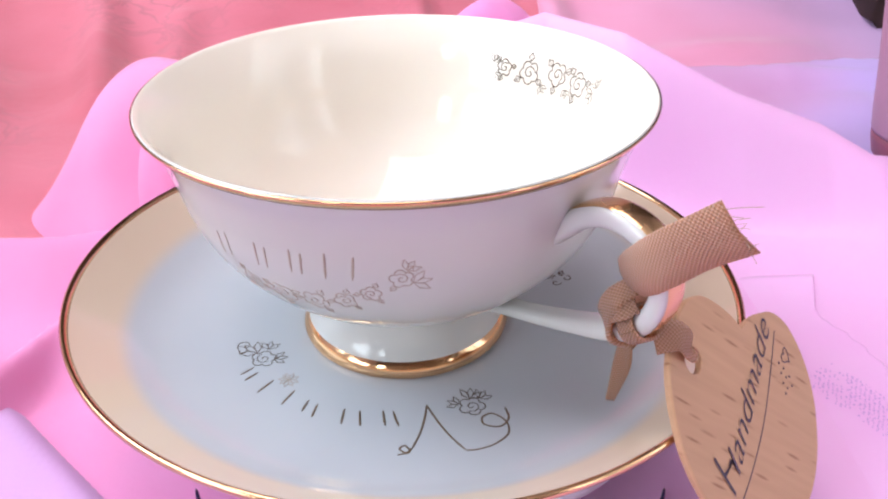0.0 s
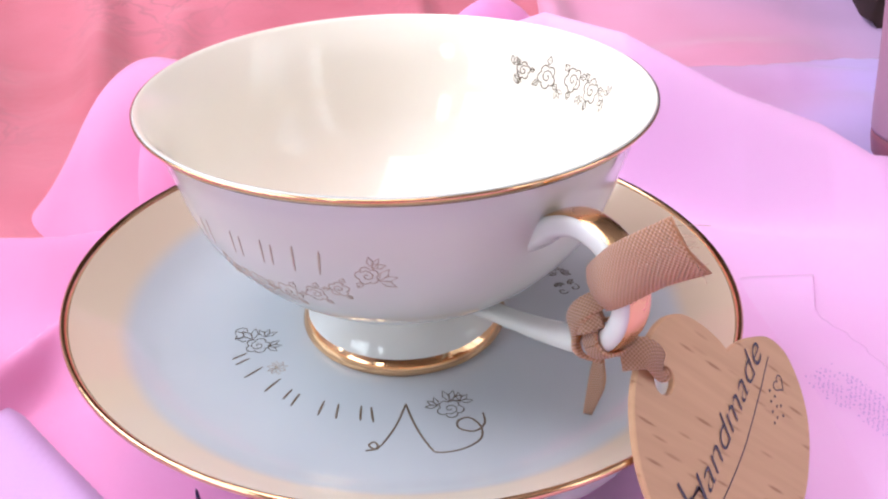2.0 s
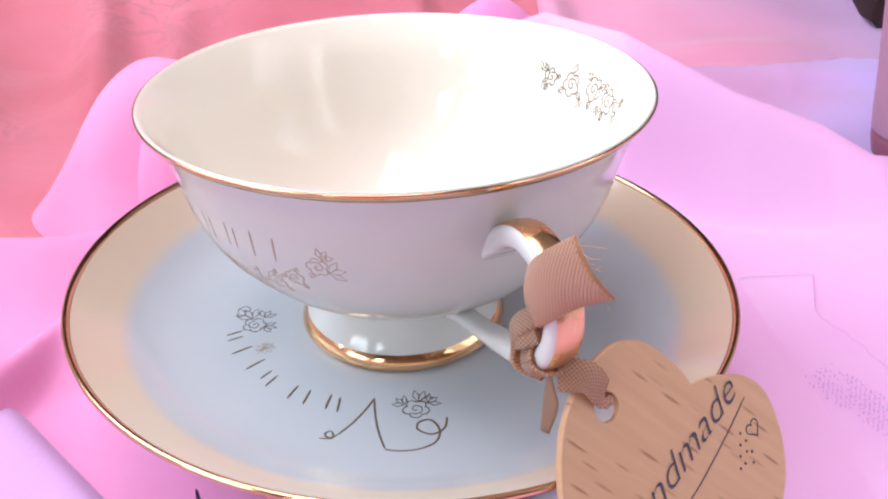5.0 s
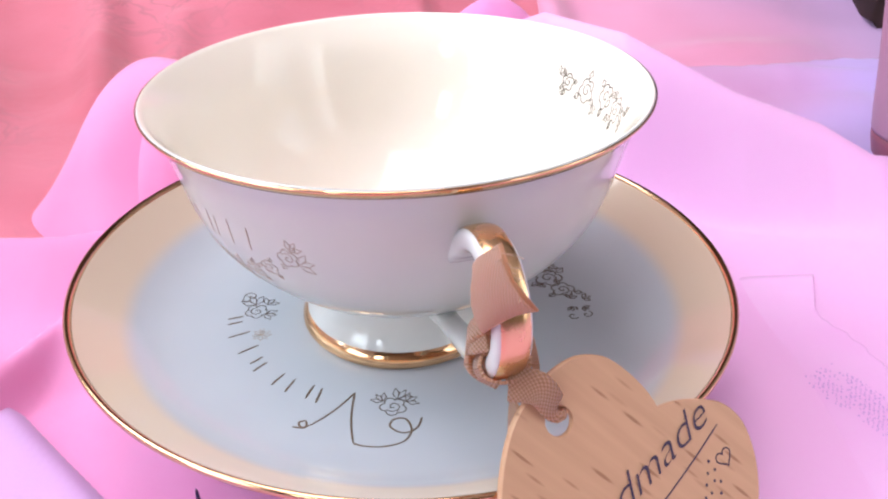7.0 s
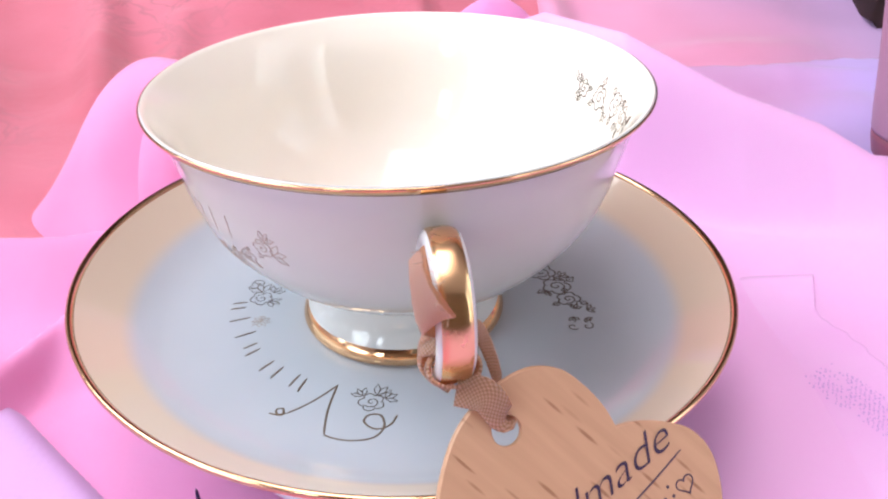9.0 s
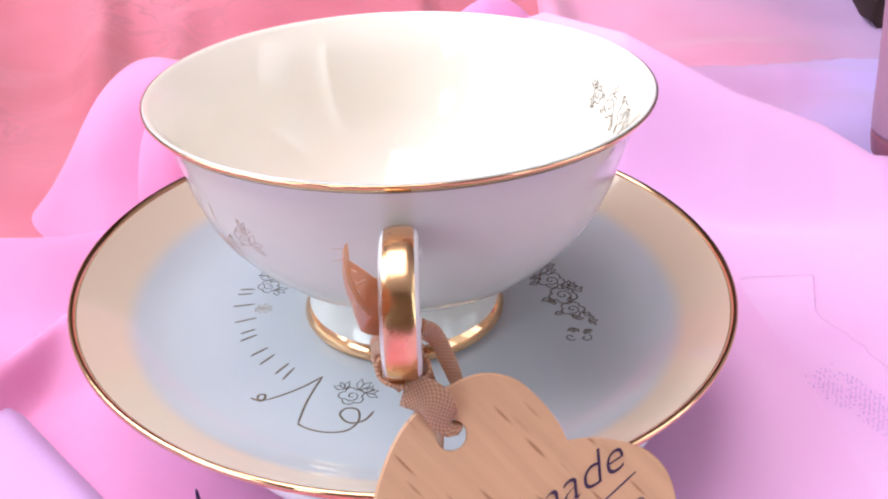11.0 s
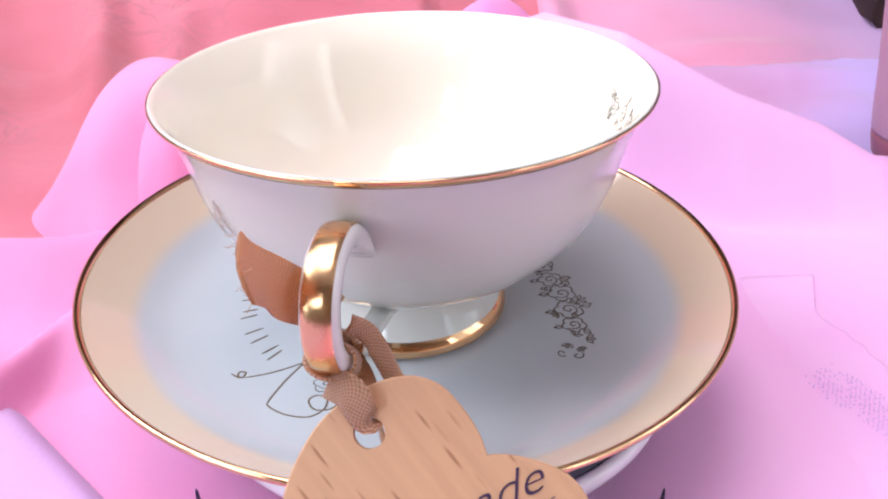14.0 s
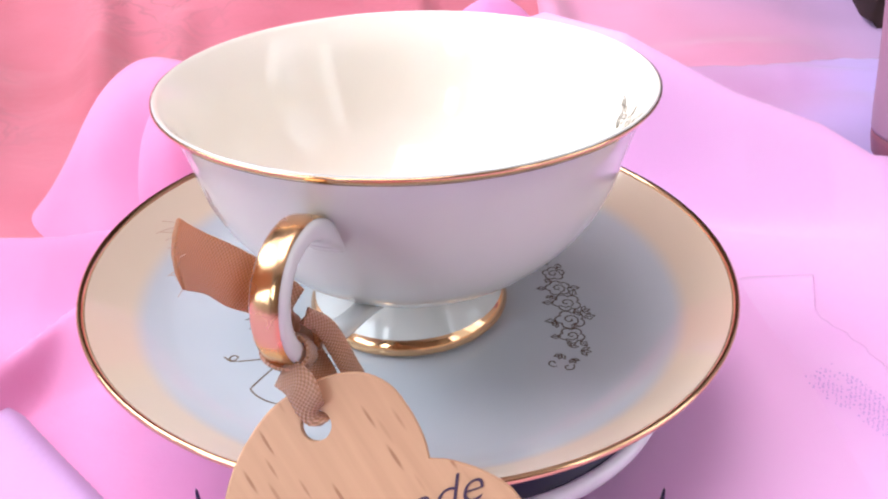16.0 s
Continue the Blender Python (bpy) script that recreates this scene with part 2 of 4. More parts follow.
def sheet(name, x0, x1, y0, y1, step, height, mat, label, keep=None, kind="", thick=0.0004):
    """A cloth that lies over z = height(x, y)."""
    xs = np.linspace(x0, x1, int((x1 - x0) / step) + 1)
    ys = np.linspace(y0, y1, int((y1 - y0) / step) + 1)
    gx, gy = np.meshgrid(xs, ys)
    gz = height(gx, gy)
    nx, ny = len(xs), len(ys)
    verts = np.stack([gx.ravel(), gy.ravel(), gz.ravel()], 1)
    ok = np.ones(nx * ny, bool) if keep is None else keep(gx, gy).ravel()
    faces = []
    for j in range(ny - 1):
        for i in range(nx - 1):
            a = j * nx + i
            if ok[a] and ok[a + 1] and ok[a + nx] and ok[a + nx + 1]:
                faces.append((a, a + 1, a + nx + 1, a + nx))
    me = bpy.data.meshes.new(name)
    me.from_pydata(verts.tolist(), [], faces)
    me.polygons.foreach_set("use_smooth", [True] * len(faces))
    me.materials.append(mat)
    ob = new(name, me)
    s = ob.modifiers.new("thickness", "SOLIDIFY")
    s.thickness, s.offset = thick, -1
    return tagged(ob, label, "cloth", kind=kind)


def sweep(points, normals, width, thick, caps=True, bow=0.0):
    """A flat band along points; width may be one number or one for each point. bow curls it across. Gives UVs in metres."""
    bm = bmesh.new()
    uv = bm.loops.layers.uv.new("UVMap")
    pts = [Vector(p) for p in points]
    n = len(pts)
    ws = width if isinstance(width, (list, tuple)) else [width] * n
    rows, run = [], 0.0
    runs = []
    for i, p in enumerate(pts):
        t = (pts[min(i + 1, n - 1)] - pts[max(i - 1, 0)]).normalized()
        nv = Vector(normals[i])
        nv = (nv - t * nv.dot(t)).normalized()
        side = t.cross(nv)
        w = ws[i] / 2
        th = thick / 2
        if i:
            run += (p - pts[i - 1]).length
        runs.append(run)
        rows.append([bm.verts.new(p + side * a * w + nv * (b * th + bow * (0.5 - a * a))) for a, b in ((-1, -0.4), (-0.96, 1), (-0.5, 1), (0, 1), (0.5, 1), (0.96, 1), (1, -0.4), (0.96, -1), (0, -1), (-0.96, -1))])
    m = len(rows[0])
    across = (-1, -0.96, -0.5, 0, 0.5, 0.96, 1, 0.96, 0, -0.96)
    for i in range(n - 1):
        for k in range(m):
            q = (k + 1) % m
            f = bm.faces.new((rows[i][k], rows[i][q], rows[i + 1][q], rows[i + 1][k]))
            for loop, (a, b) in zip(f.loops, ((i, k), (i, q), (i + 1, q), (i + 1, k))):
                loop[uv].uv = (runs[a], across[b] * ws[a] / 2)
    if caps:
        bm.faces.new(rows[0])
        bm.faces.new(rows[-1][::-1])
    return bm


def tube(points, radius, sides=8):
    bm = bmesh.new()
    pts = [Vector(p) for p in points]
    n = len(pts)
    rs = radius if isinstance(radius, (list, tuple)) else [radius] * n
    rows = []
    up = Vector((0.3, 0.2, 0.93))
    for i, p in enumerate(pts):
        t = (pts[min(i + 1, n - 1)] - pts[max(i - 1, 0)]).normalized()
        a = t.cross(up).normalized()
        b = t.cross(a)
        rows.append([bm.verts.new(p + (a * math.cos(2 * math.pi * k / sides) + b * math.sin(2 * math.pi * k / sides)) * rs[i]) for k in range(sides)])
    for i in range(n - 1):
        for k in range(sides):
            q = (k + 1) % sides
            bm.faces.new((rows[i][k], rows[i][q], rows[i + 1][q], rows[i + 1][k]))
    bm.faces.new(rows[0])
    bm.faces.new(rows[-1][::-1])
    return bm


def drawn(name, lines, where, width, mat, parent, label=""):
    """Raised painted lines on a surface. where(u, v) gives place and normal; u, v and width in mm."""
    bm = bmesh.new()
    for line in lines:
        pts = [where(u, v) for u, v in line]
        n = len(pts)
        if n < 2:
            continue
        rows = []
        for i, (p, nv) in enumerate(pts):
            t = (pts[min(i + 1, n - 1)][0] - pts[max(i - 1, 0)][0])
            if t.length < 1e-9:
                t = Vector((1, 0, 0))
            side = t.normalized().cross(nv).normalized() * width * 0.0005 * (1.0 if 0 < i < n - 1 else 0.6)
            rows.append([bm.verts.new(p - side - nv * 0.00005), bm.verts.new(p + nv * 0.00009), bm.verts.new(p + side - nv * 0.00005)])
        for a, b in zip(rows[:-1], rows[1:]):
            bm.faces.new((a[0], a[1], b[1], b[0]))
            bm.faces.new((a[1], a[2], b[2], b[1]))
            bm.faces.new((a[2], a[0], b[0], b[2]))
    return part(name, bm, mat, parent, label)


# ---- line ornaments, in mm ----
def arc(cx, cy, r, a0, a1, n=8, squash=1.0):
    return [(cx + r * math.cos(radians(a0 + (a1 - a0) * k / n)), cy + squash * r * math.sin(radians(a0 + (a1 - a0) * k / n))) for k in range(n + 1)]


def rose(cx, cy, s, turn=0.0, leaves=2):
    """A small drawn rose: spiral heart, petals, pointed leaves."""
    out = [[(cx + s * (0.08 + 0.055 * k) * math.cos(0.75 * k + turn), cy + s * (0.08 + 0.055 * k) * math.sin(0.75 * k + turn)) for k in range(12)]]
    for k in range(5):
        a = 72 * k + math.degrees(turn)
        px, py = cx + 0.62 * s * math.cos(radians(a)), cy + 0.62 * s * math.sin(radians(a))
        out.append(arc(px, py, 0.46 * s, a - 95, a + 95))
    for k in range(leaves):
        a = turn + (0.5 + k * 6.28 / max(leaves, 1)) * 1.0
        ux, uy = math.cos(a), math.sin(a)
        bx, by = cx + ux * 1.0 * s, cy + uy * 1.0 * s
        tip = (bx + ux * 0.85 * s, by + uy * 0.85 * s)
        mid = (bx + ux * 0.4 * s, by + uy * 0.4 * s)
        out.append([(bx, by), (mid[0] - uy * 0.3 * s, mid[1] + ux * 0.3 * s), tip])
        out.append([(bx, by), (mid[0] + uy * 0.3 * s, mid[1] - ux * 0.3 * s), tip])
        out.append([(bx, by), tip])
    return out


def sprig(cx, cy, s, turn=0.0):
    """A little spray of pointed leaves."""
    out = []
    for k in (-1, 0, 1):
        a = turn + 0.75 * k
        ux, uy = math.cos(a), math.sin(a)
        tip = (cx + ux * s, cy + uy * s)
        out.append([(cx, cy), (cx + ux * 0.5 * s - uy * 0.22 * s, cy + uy * 0.5 * s + ux * 0.22 * s), tip])
        out.append([(cx, cy), (cx + ux * 0.5 * s + uy * 0.22 * s, cy + uy * 0.5 * s - ux * 0.22 * s), tip])
    return out


def curl(cx, cy, s, turn=0.0):
    return [[(cx + s * (1 - 0.07 * k) * math.cos(0.5 * k + turn), cy + s * (1 - 0.07 * k) * math.sin(0.5 * k + turn)) for k in range(13)]]


# ---- the room round the table ----
def wall(name, size, at, mat, label):
    return tagged(part(name, box(size, at), mat, smooth=False), label, kind="structure")


def room():
    tagged(part("floor", box((2.9, 3.4, 0.1), (0.25, 0, ROOM_Z - 0.05)), OAK, smooth=False), "brown oak floor of the room", kind="structure")
    tagged(part("ceiling", box((2.9, 3.4, 0.1), (0.25, 0, 1.75)), PAINT, smooth=False), "pale painted ceiling", kind="structure")
    # unseen wall, made dark so the saucer's gold rim reflects dark
    wall("wall_north", (2.9, 0.1, 2.49), (0.25, 1.65, 0.455), DARKWOOD, "unseen wall behind the cloth, kept dark for reflections in the gold rim")
    def pierced(name, holes, at, swap, label, mat=PAINT):
        """A wall with window openings, given as spans along it with their sill and head."""
        bm = bmesh.new()
        end = 1.7 if swap else 1.6
        marks = [-1.2 if swap else -end] + [q for h in holes for q in h[:2]] + [end]
        for k in range(len(marks) - 1):
            a0, a1 = marks[k], marks[k + 1]
            hole = holes[k // 2] if k % 2 else None
            for z0, z1 in ([(ROOM_Z, hole[2]), (hole[3], 1.7)] if hole else [(ROOM_Z, 1.7)]):
                c, d = (a0 + a1) / 2, a1 - a0
                place = (c, at, (z0 + z1) / 2) if swap else (at, c, (z0 + z1) / 2)
                size = (d, 0.1, z1 - z0, 1) if swap else (0.1, d, z1 - z0, 1)
                bmesh.ops.create_cube(bm, size=1, matrix=Matrix.Translation(place) @ Matrix.Diagonal(size))
        tagged(part(name, bm, mat, smooth=False), label, kind="structure")
    pierced("wall_west", [(-1.25, -0.50, 0.20, 0.76), (-0.45, 0.55, 0.55, 1.55)], -1.15, False, "pale painted side wall with two windows")
    pierced("wall_east", [(-1.50, 0.03, -0.08, 1.56)], 1.65, False, "pale painted side wall with a wide window")
    # unseen south wall, kept dark for the stripe in the gold foot band
    pierced("wall_south", [(-0.93, -0.67, 0.52, 1.08)], -1.65, True, "unseen wall, browned to darken reflections, with a narrow window", DIM_WALL)
    for k, (x, y, z, wd, ht, turn) in enumerate(((-1.15, 0.05, 1.05, 1.0, 1.0, 90), (-1.15, -0.875, 0.48, 0.75, 0.56, 90), (-0.80, -1.65, 0.80, 0.26, 0.56, 0), (1.65, -0.735, 0.74, 1.53, 1.64, 90))):
        w = tagged(new("window_%d" % (k + 1)), "white framed window", kind="structure")
        w.matrix_world = pose(x, y, z, 0, 0, turn)
        for sx, sz, px, pz in ((wd, 0.03, 0, ht / 2 - 0.015), (wd, 0.03, 0, 0.015 - ht / 2), (0.03, ht - 0.06, wd / 2 - 0.015, 0), (0.03, ht - 0.06, 0.015 - wd / 2, 0)):
            part("window_frame", box((sx, 0.05, sz), (px, 0.0, pz), 0.004), PLASTIC, w)
    for at, side, tall, panels, narrow in (((1.38, -0.53, 0.72), 1, 1.76, ((-0.45, 0.05, 0.06),), 0.9), ((-0.99, -0.875, 0.48), -1, 0.7, ((-0.42, -0.27, 0.06), (0.27, 0.42, -0.04)), 0.35)):
        curtain = tagged(new("curtain"), "white gathered voile curtain at the window", "curtain")
        curtain.location = at
        for y0, y1, cut in panels:
            bm = bmesh.new()
            rows = []
            for j in range(25):
                v = j / 24
                pinch = narrow + (1 - narrow) * abs(v - 0.35) ** 0.7
                rows.append([bm.verts.new((0.018 * math.sin(i * 1.3 + 2 * v), (y0 if cut > 0 else y1) + (i / 30) * (y1 - y0) * (1 if cut > 0 else -1) * pinch, tall * (0.5 - v))) for i in range(31)])
            for a, b in zip(rows[:-1], rows[1:]):
                for i in range(30):
                    bm.faces.new((a[i], a[i + 1], b[i + 1], b[i]))
            part("panel", bm, VOILE, curtain)
        part("rod", tube([(0, y, tall / 2 + 0.005) for y in (panels[0][0] - 0.05, 0.0, panels[-1][1] + 0.05)], 0.008, 12), PLASTIC, curtain)
        for y in (panels[0][0] - 0.03, panels[-1][1] + 0.03):
            part("bracket", box((0.21, 0.016, 0.016), (0.103 * side, y, tall / 2 + 0.005), 0.002), PLASTIC, curtain)
    table = tagged(new("table"), "wooden table under the pink cloths", "table")
    table.location = (0, 0.15, TABLE_Z)
    part("tabletop", box((1.5, 1.1, 0.03), (0, 0, -0.015), 0.004), OAK, table)
    for sx in (-0.68, 0.68):
        for sy in (-0.48, 0.48):
            part("leg", box((0.06, 0.06, 0.72), (sx, sy, -0.39), 0.004), OAK, table)
    # unseen panel that carries the added overhead fill
    lamp = tagged(new("overhead_fill"), "flat white panel added for the overhead fill, never seen", "lamp")
    lamp.location = (-0.25, 0.15, 1.70)
    part("housing", box((1.0, 1.4, 0.05), (0, 0, -0.025), 0.01), PLASTIC, lamp)


room()


# ---- the cloths ----
def ease(t):
    t = np.clip(t, 0, 1)
    return t * t * (3 - 2 * t)


def ripple(x, y, a, seed):
    """Soft uneven drape of a cloth."""
    r = np.random.RandomState(seed)
    z = np.zeros_like(x)
    for k in range(7):
        an, f = r.uniform(0, math.pi), r.uniform(14, 60)
        z += np.sin((x * math.cos(an) + y * math.sin(an)) * f * 2 + r.uniform(0, 6.3) + 1.3 * np.sin(x * 17 + y * 23 + k)) / (1 + f / 20)
    return a * z / 2.5


def crease(x, y, ax, ay, bx, by, h, w):
    """A straight fold from a to b, fading at its ends."""
    dx, dy = bx - ax, by - ay
    n = dx * dx + dy * dy
    t = np.clip(((x - ax) * dx + (y - ay) * dy) / n, 0, 1)
    d = np.hypot(x - ax - t * dx, y - ay - t * dy)
    return h * np.exp(-(d / w) ** 2) * (1 - 0.4 * np.abs(2 * t - 1))


def front_edge(x):
    return np.interp(x, [-0.5, -0.134, -0.118, -0.103, -0.06, 0.0, 0.045, 0.071, 0.109, 0.138, 0.154, 0.2, 0.5], [0.05, 0.056, 0.059, 0.067, 0.12, 0.15, 0.156, 0.131, 0.111, 0.103, 0.093, 0.1, 0.13])


def front_height(x, y):
    edge = front_edge(x)
    top = np.interp(x, [-0.5, -0.134, -0.103, -0.06, 0.0, 0.045, 0.071, 0.09, 0.109, 0.138, 0.154, 0.2, 0.5], [-0.012, -0.01, -0.013, -0.01, 0.02, 0.0325, 0.031, 0.0228, 0.0146, 0.0056, -0.0022, -0.010, -0.012])
    base = -0.024 + ripple(x, y, 0.0007, 4)
    base += crease(x, y, 0.06, 0.07, 0.2, 0.055, 0.003, 0.012) + crease(x, y, 0.09, 0.0, 0.24, 0.05, 0.003, 0.02)
    z = base + (top - base) * ease(1 - (edge - y) / 0.036)
    return np.where(y > edge, np.maximum(top - (np.abs(y - edge) / 0.006) ** 1.5 * 0.005, -0.035), z)


def left_height(x, y):
    edge = np.interp(x, [-0.4, -0.16, -0.108, -0.104, -0.099, -0.075, -0.04], [-0.10, -0.04, -0.004, 0.007, 0.02, 0.035, 0.04])
    base = -0.0225 + ripple(x, y, 0.0006, 9)
    z = base + (-0.012 - base) * ease(1 - (edge - y) / 0.03)
    return np.where(y > edge, np.maximum(-0.012 - (np.abs(y - edge) / 0.004) ** 1.5 * 0.004, -0.034), z)


def corner_line(x):
    return -0.0125 - 0.88 * (x + 0.1057)


def corner_height(x, y):
    d = corner_line(x) + 0.0015 * np.sin(45 * x + 1) - y
    z = -0.0205 + ripple(x, y, 0.0008, 12) + 0.0020 * ease(1 - d / 0.02)
    return np.where(d < 0, np.maximum(z - (np.abs(d) / 0.004) ** 1.6 * 0.003, -0.036), z)


def back_height(x, y):
    z = -0.016 + 1.1 * np.clip(y - 0.24, 0, None) ** 1.6 + ripple(x, y, 0.0030, 21)
    z += crease(x, y, -0.195, 0.33, -0.152, 0.19, 0.014, 0.011) + crease(x, y, -0.26, 0.32, -0.175, 0.10, 0.008, 0.014) + crease(x, y, -0.14, 0.30, -0.125, 0.21, 0.007, 0.01) + crease(x, y, -0.012, 0.36, -0.004, 0.25, 0.010, 0.008)
    z += crease(x, y, 0.06, 0.36, 0.075, 0.22, 0.012, 0.01) + crease(x, y, 0.09, 0.24, 0.2, 0.26, 0.006, 0.014)
    return z - 0.03 * ease((front_edge(x) + 0.014 - y) / 0.012) - 0.02 * np.exp(-(((x + 0.088) / 0.045) ** 2 + ((y - 0.09) / 0.035) ** 2))


def lilac_height(x, y):
    edge = np.interp(x, [0.08, 0.14, 0.18, 0.22, 0.28, 0.45], [0.19, 0.196, 0.205, 0.212, 0.22, 0.23])
    z = -0.008 + 1.1 * np.clip(y - 0.24, 0, None) ** 1.6 - 0.03 * ease((front_edge(x) + 0.012 - y) / 0.012) + ripple(x, y, 0.0042, 33) + ripple(2.3 * x, 1.7 * y, 0.0014, 35) + crease(x, y, 0.165, 0.19, 0.24, 0.182, 0.006, 0.007) + 0.006 * ease(1 - (edge - y) / 0.03)
    return np.where(y > edge, z - ((y - edge) / 0.01) * 0.012, z)


def lace_height(x, y):
    return front_height(x, y) - 0.0008 + 0.0023 * ease((x - 0.083) / 0.02) + ripple(x, y, 0.0003, 5)


sheet("salmon_backdrop_cloth", -0.75, 0.066, 0.05, 0.62, 0.003, back_height, SALMON, "salmon pink cloth with faint printed veins, rising behind")
sheet("blush_backdrop_cloth", 0.06, 0.75, 0.05, 0.62, 0.004, lambda x, y: back_height(x, y) + 0.0012, BLUSH, "blush pink cloth fading to mauve, rising behind")
sheet("rose_tablecloth", -0.6, 0.004, -0.35, 0.18, 0.0025, front_height, ROSE, "sheer rose pink chiffon cloth spread under the turntable")
sheet("pink_tablecloth", 0.0, 0.45, -0.3, 0.18, 0.0015, lambda x, y: front_height(x, y) + 0.0008, PALE, "sheer pale pink chiffon cloth spread under the turntable")
sheet("deep_pink_cloth_fold", -0.5, -0.03, -0.3, 0.06, 0.002, left_height, DEEP, "deep pink chiffon fold beside the saucer")
sheet("lilac_cloth_corner", -0.4, -0.045, -0.3, 0.06, 0.002, corner_height, CORNER, "pale lilac pink chiffon corner lying over the pink folds")
sheet("lilac_voile_cloth", 0.085, 0.45, 0.10, 0.37, 0.0025, lilac_height, LILAC, "crumpled lilac voile cloth on the salmon cloth")
def lace_sheet():
    """The lace cloth: a back corner, then a border that slants away to the front."""
    ys = np.linspace(-0.3, 0.0485, 180)
    far = np.interp(ys, [-0.3, -0.06, -0.0023, 0.0148, 0.0240, 0.0285, 0.0485], [0.42, 0.19, 0.1180, 0.1140, 0.1108, 0.1112, 0.1190])
    verts, faces = [], []
    for j, (y, x1) in enumerate(zip(ys, far + 0.0005 * np.sin(900 * ys) * (ys < 0.022))):
        for i in range(61):
            x = 0.083 + (x1 - 0.083) * i / 60
            verts.append((x, y, float(lace_height(np.array(x), np.array(y)))))
            if i and j:
                k = j * 61 + i
                faces.append((k - 62, k - 61, k, k - 1))
    me = bpy.data.meshes.new("lace_cloth")
    me.from_pydata(verts, [], faces)
    me.polygons.foreach_set("use_smooth", [True] * len(faces))
    me.materials.append(LACE)
    ob = new("lace_cloth", me)
    ob.modifiers.new("thickness", "SOLIDIFY").thickness = 0.0002
    return tagged(ob, "pale lilac voile cloth with dotted lace work", "cloth")


lace = lace_sheet()


def lump(name, at, radii, turn, seed, mat, label, wave=0.06, sharp=(1.35, 0.68), flare=0.0):
    """A puffed, gathered fold of cloth standing on the table."""
    bm = bmesh.new()
    n, m = 96, 40
    r = np.random.RandomState(seed)
    ph = r.uniform(0, 6.3, 6)
    rows = []
    for j in range(m):
        h = 1 - (1 - j / (m - 1)) ** 1.6
        c = (1 - h ** sharp[0]) ** sharp[1] * (1 - flare + flare * (1 - h) ** 3)
        row = []
        for i in range(n):
            a = 2 * math.pi * i / n
            g = 1 + wave * (math.sin(3 * a + ph[0]) * 0.5 + math.sin(5 * a + ph[1]) * 0.4 + math.sin(9 * a + ph[2] + 2 * h) * 0.25) * (0.3 + 0.7 * c)
            row.append(bm.verts.new((radii[0] * g * c * math.cos(a), radii[1] * g * c * math.sin(a), radii[2] * h * (1 + 0.05 * math.sin(2 * a + ph[3]) * min(1, 2 * c)))))
        rows.append(row)
    for a, b in zip(rows[:-1], rows[1:]):
        for i in range(n):
            q = (i + 1) % n
            bm.faces.new((a[i], a[q], b[q], b[i]))
    ob = part(name, bm, mat)
    ob.matrix_world = pose(*at, 0, 0, turn)
    return tagged(ob, label, "cloth")


lump("chiffon_puff", (-0.091, 0.105, -0.030), (0.061, 0.044, 0.061), 6, 3, PUFF, "puffed fold of sheer pink chiffon behind the saucer", 0.05, (1.6, 0.45), 0.35)
lump("chiffon_puff", (-0.076, 0.086, -0.030), (0.030, 0.022, 0.058), 8, 8, PUFF, "smaller gathered fold of sheer pink chiffon", 0.04, (1.7, 0.42), 0.12)
lump("chiffon_puff", (0.026, 0.185, -0.02), (0.034, 0.018, 0.053), 0, 5, PINK, "small peak of pale pink chiffon", 0.05, (2.0, 0.6))


def lace_dots():
    """Small stitched dots in slanting rows, thinning out towards the ends."""
    rnd = random.Random(4)
    bm = bmesh.new()
    for i in range(46):
        for j in range(16):
            u, v = i * 0.00125 + (j % 2) * 0.0006, j * 0.0012
            x, y = 0.092 + 0.55 * u + 0.62 * v + rnd.uniform(-1, 1) * 0.0002, 0.009 - 0.82 * u + 0.25 * v - 0.0115 + rnd.uniform(-1, 1) * 0.0002
            if rnd.random() > min(1, 0.25 + 3 * (j + 1) / 16, 0.3 + 0.12 * i) or (i // 4 + j // 4) % 3 == 0 and rnd.random() < 0.55:
                continue
            z = float(lace_height(np.array(x), np.array(y)))
            bmesh.ops.create_circle(bm, cap_ends=True, segments=6, radius=rnd.uniform(0.00018, 0.00032), matrix=Matrix.Translation((x, y, z + 0.0004)))
    tagged(part("lace_dots", bm, THREAD, lace, "fine dotted lace stitching"), kind="stuff")


lace_dots()


# ---- things at the back ----
def flared_vase():
    ob = tagged(new("flared_vase"), "pale pink flared vase with a darker rosy foot", "vase")
    ob.location = (0.1835, 0.104, -0.017)
    wall_line = smooth_line([(0.0234, 0.0182), (0.0246, 0.026), (0.0262, 0.039), (0.0298, 0.064), (0.0345, 0.092), (0.0365, 0.105)], 5)
    inner = [(float(r) - 0.0022, float(z)) for r, z in wall_line[::-1][:-4]]
    part("body", lathe([(0, 0.0182)] + [(float(r), float(z)) for r, z in wall_line] + inner + [(0, 0.024)], 96), PINK_GLAZE, ob)
    part("foot", lathe([(0, 0), (0.013, 0), (0.0175, 0.0015), (0.0208, 0.007), (0.0230, 0.0155), (0.0232, 0.0179), (0, 0.0179)], 72), ROSE_GLAZE, ob, "darker rosy rounded foot")


def dark_box():
    ob = tagged(new("wooden_box"), "dark brown wooden box at the back", "box")
    ob.matrix_world = pose(0.346, 0.335, -0.008, 0, 0, -3)
    part("body", box((0.2, 0.13, 0.1), (0, 0, 0.05), 0.004), DARKWOOD, ob)
    part("lid", box((0.206, 0.136, 0.014), (0, 0, 0.108), 0.004), DARKWOOD, ob)


flared_vase()
dark_box()

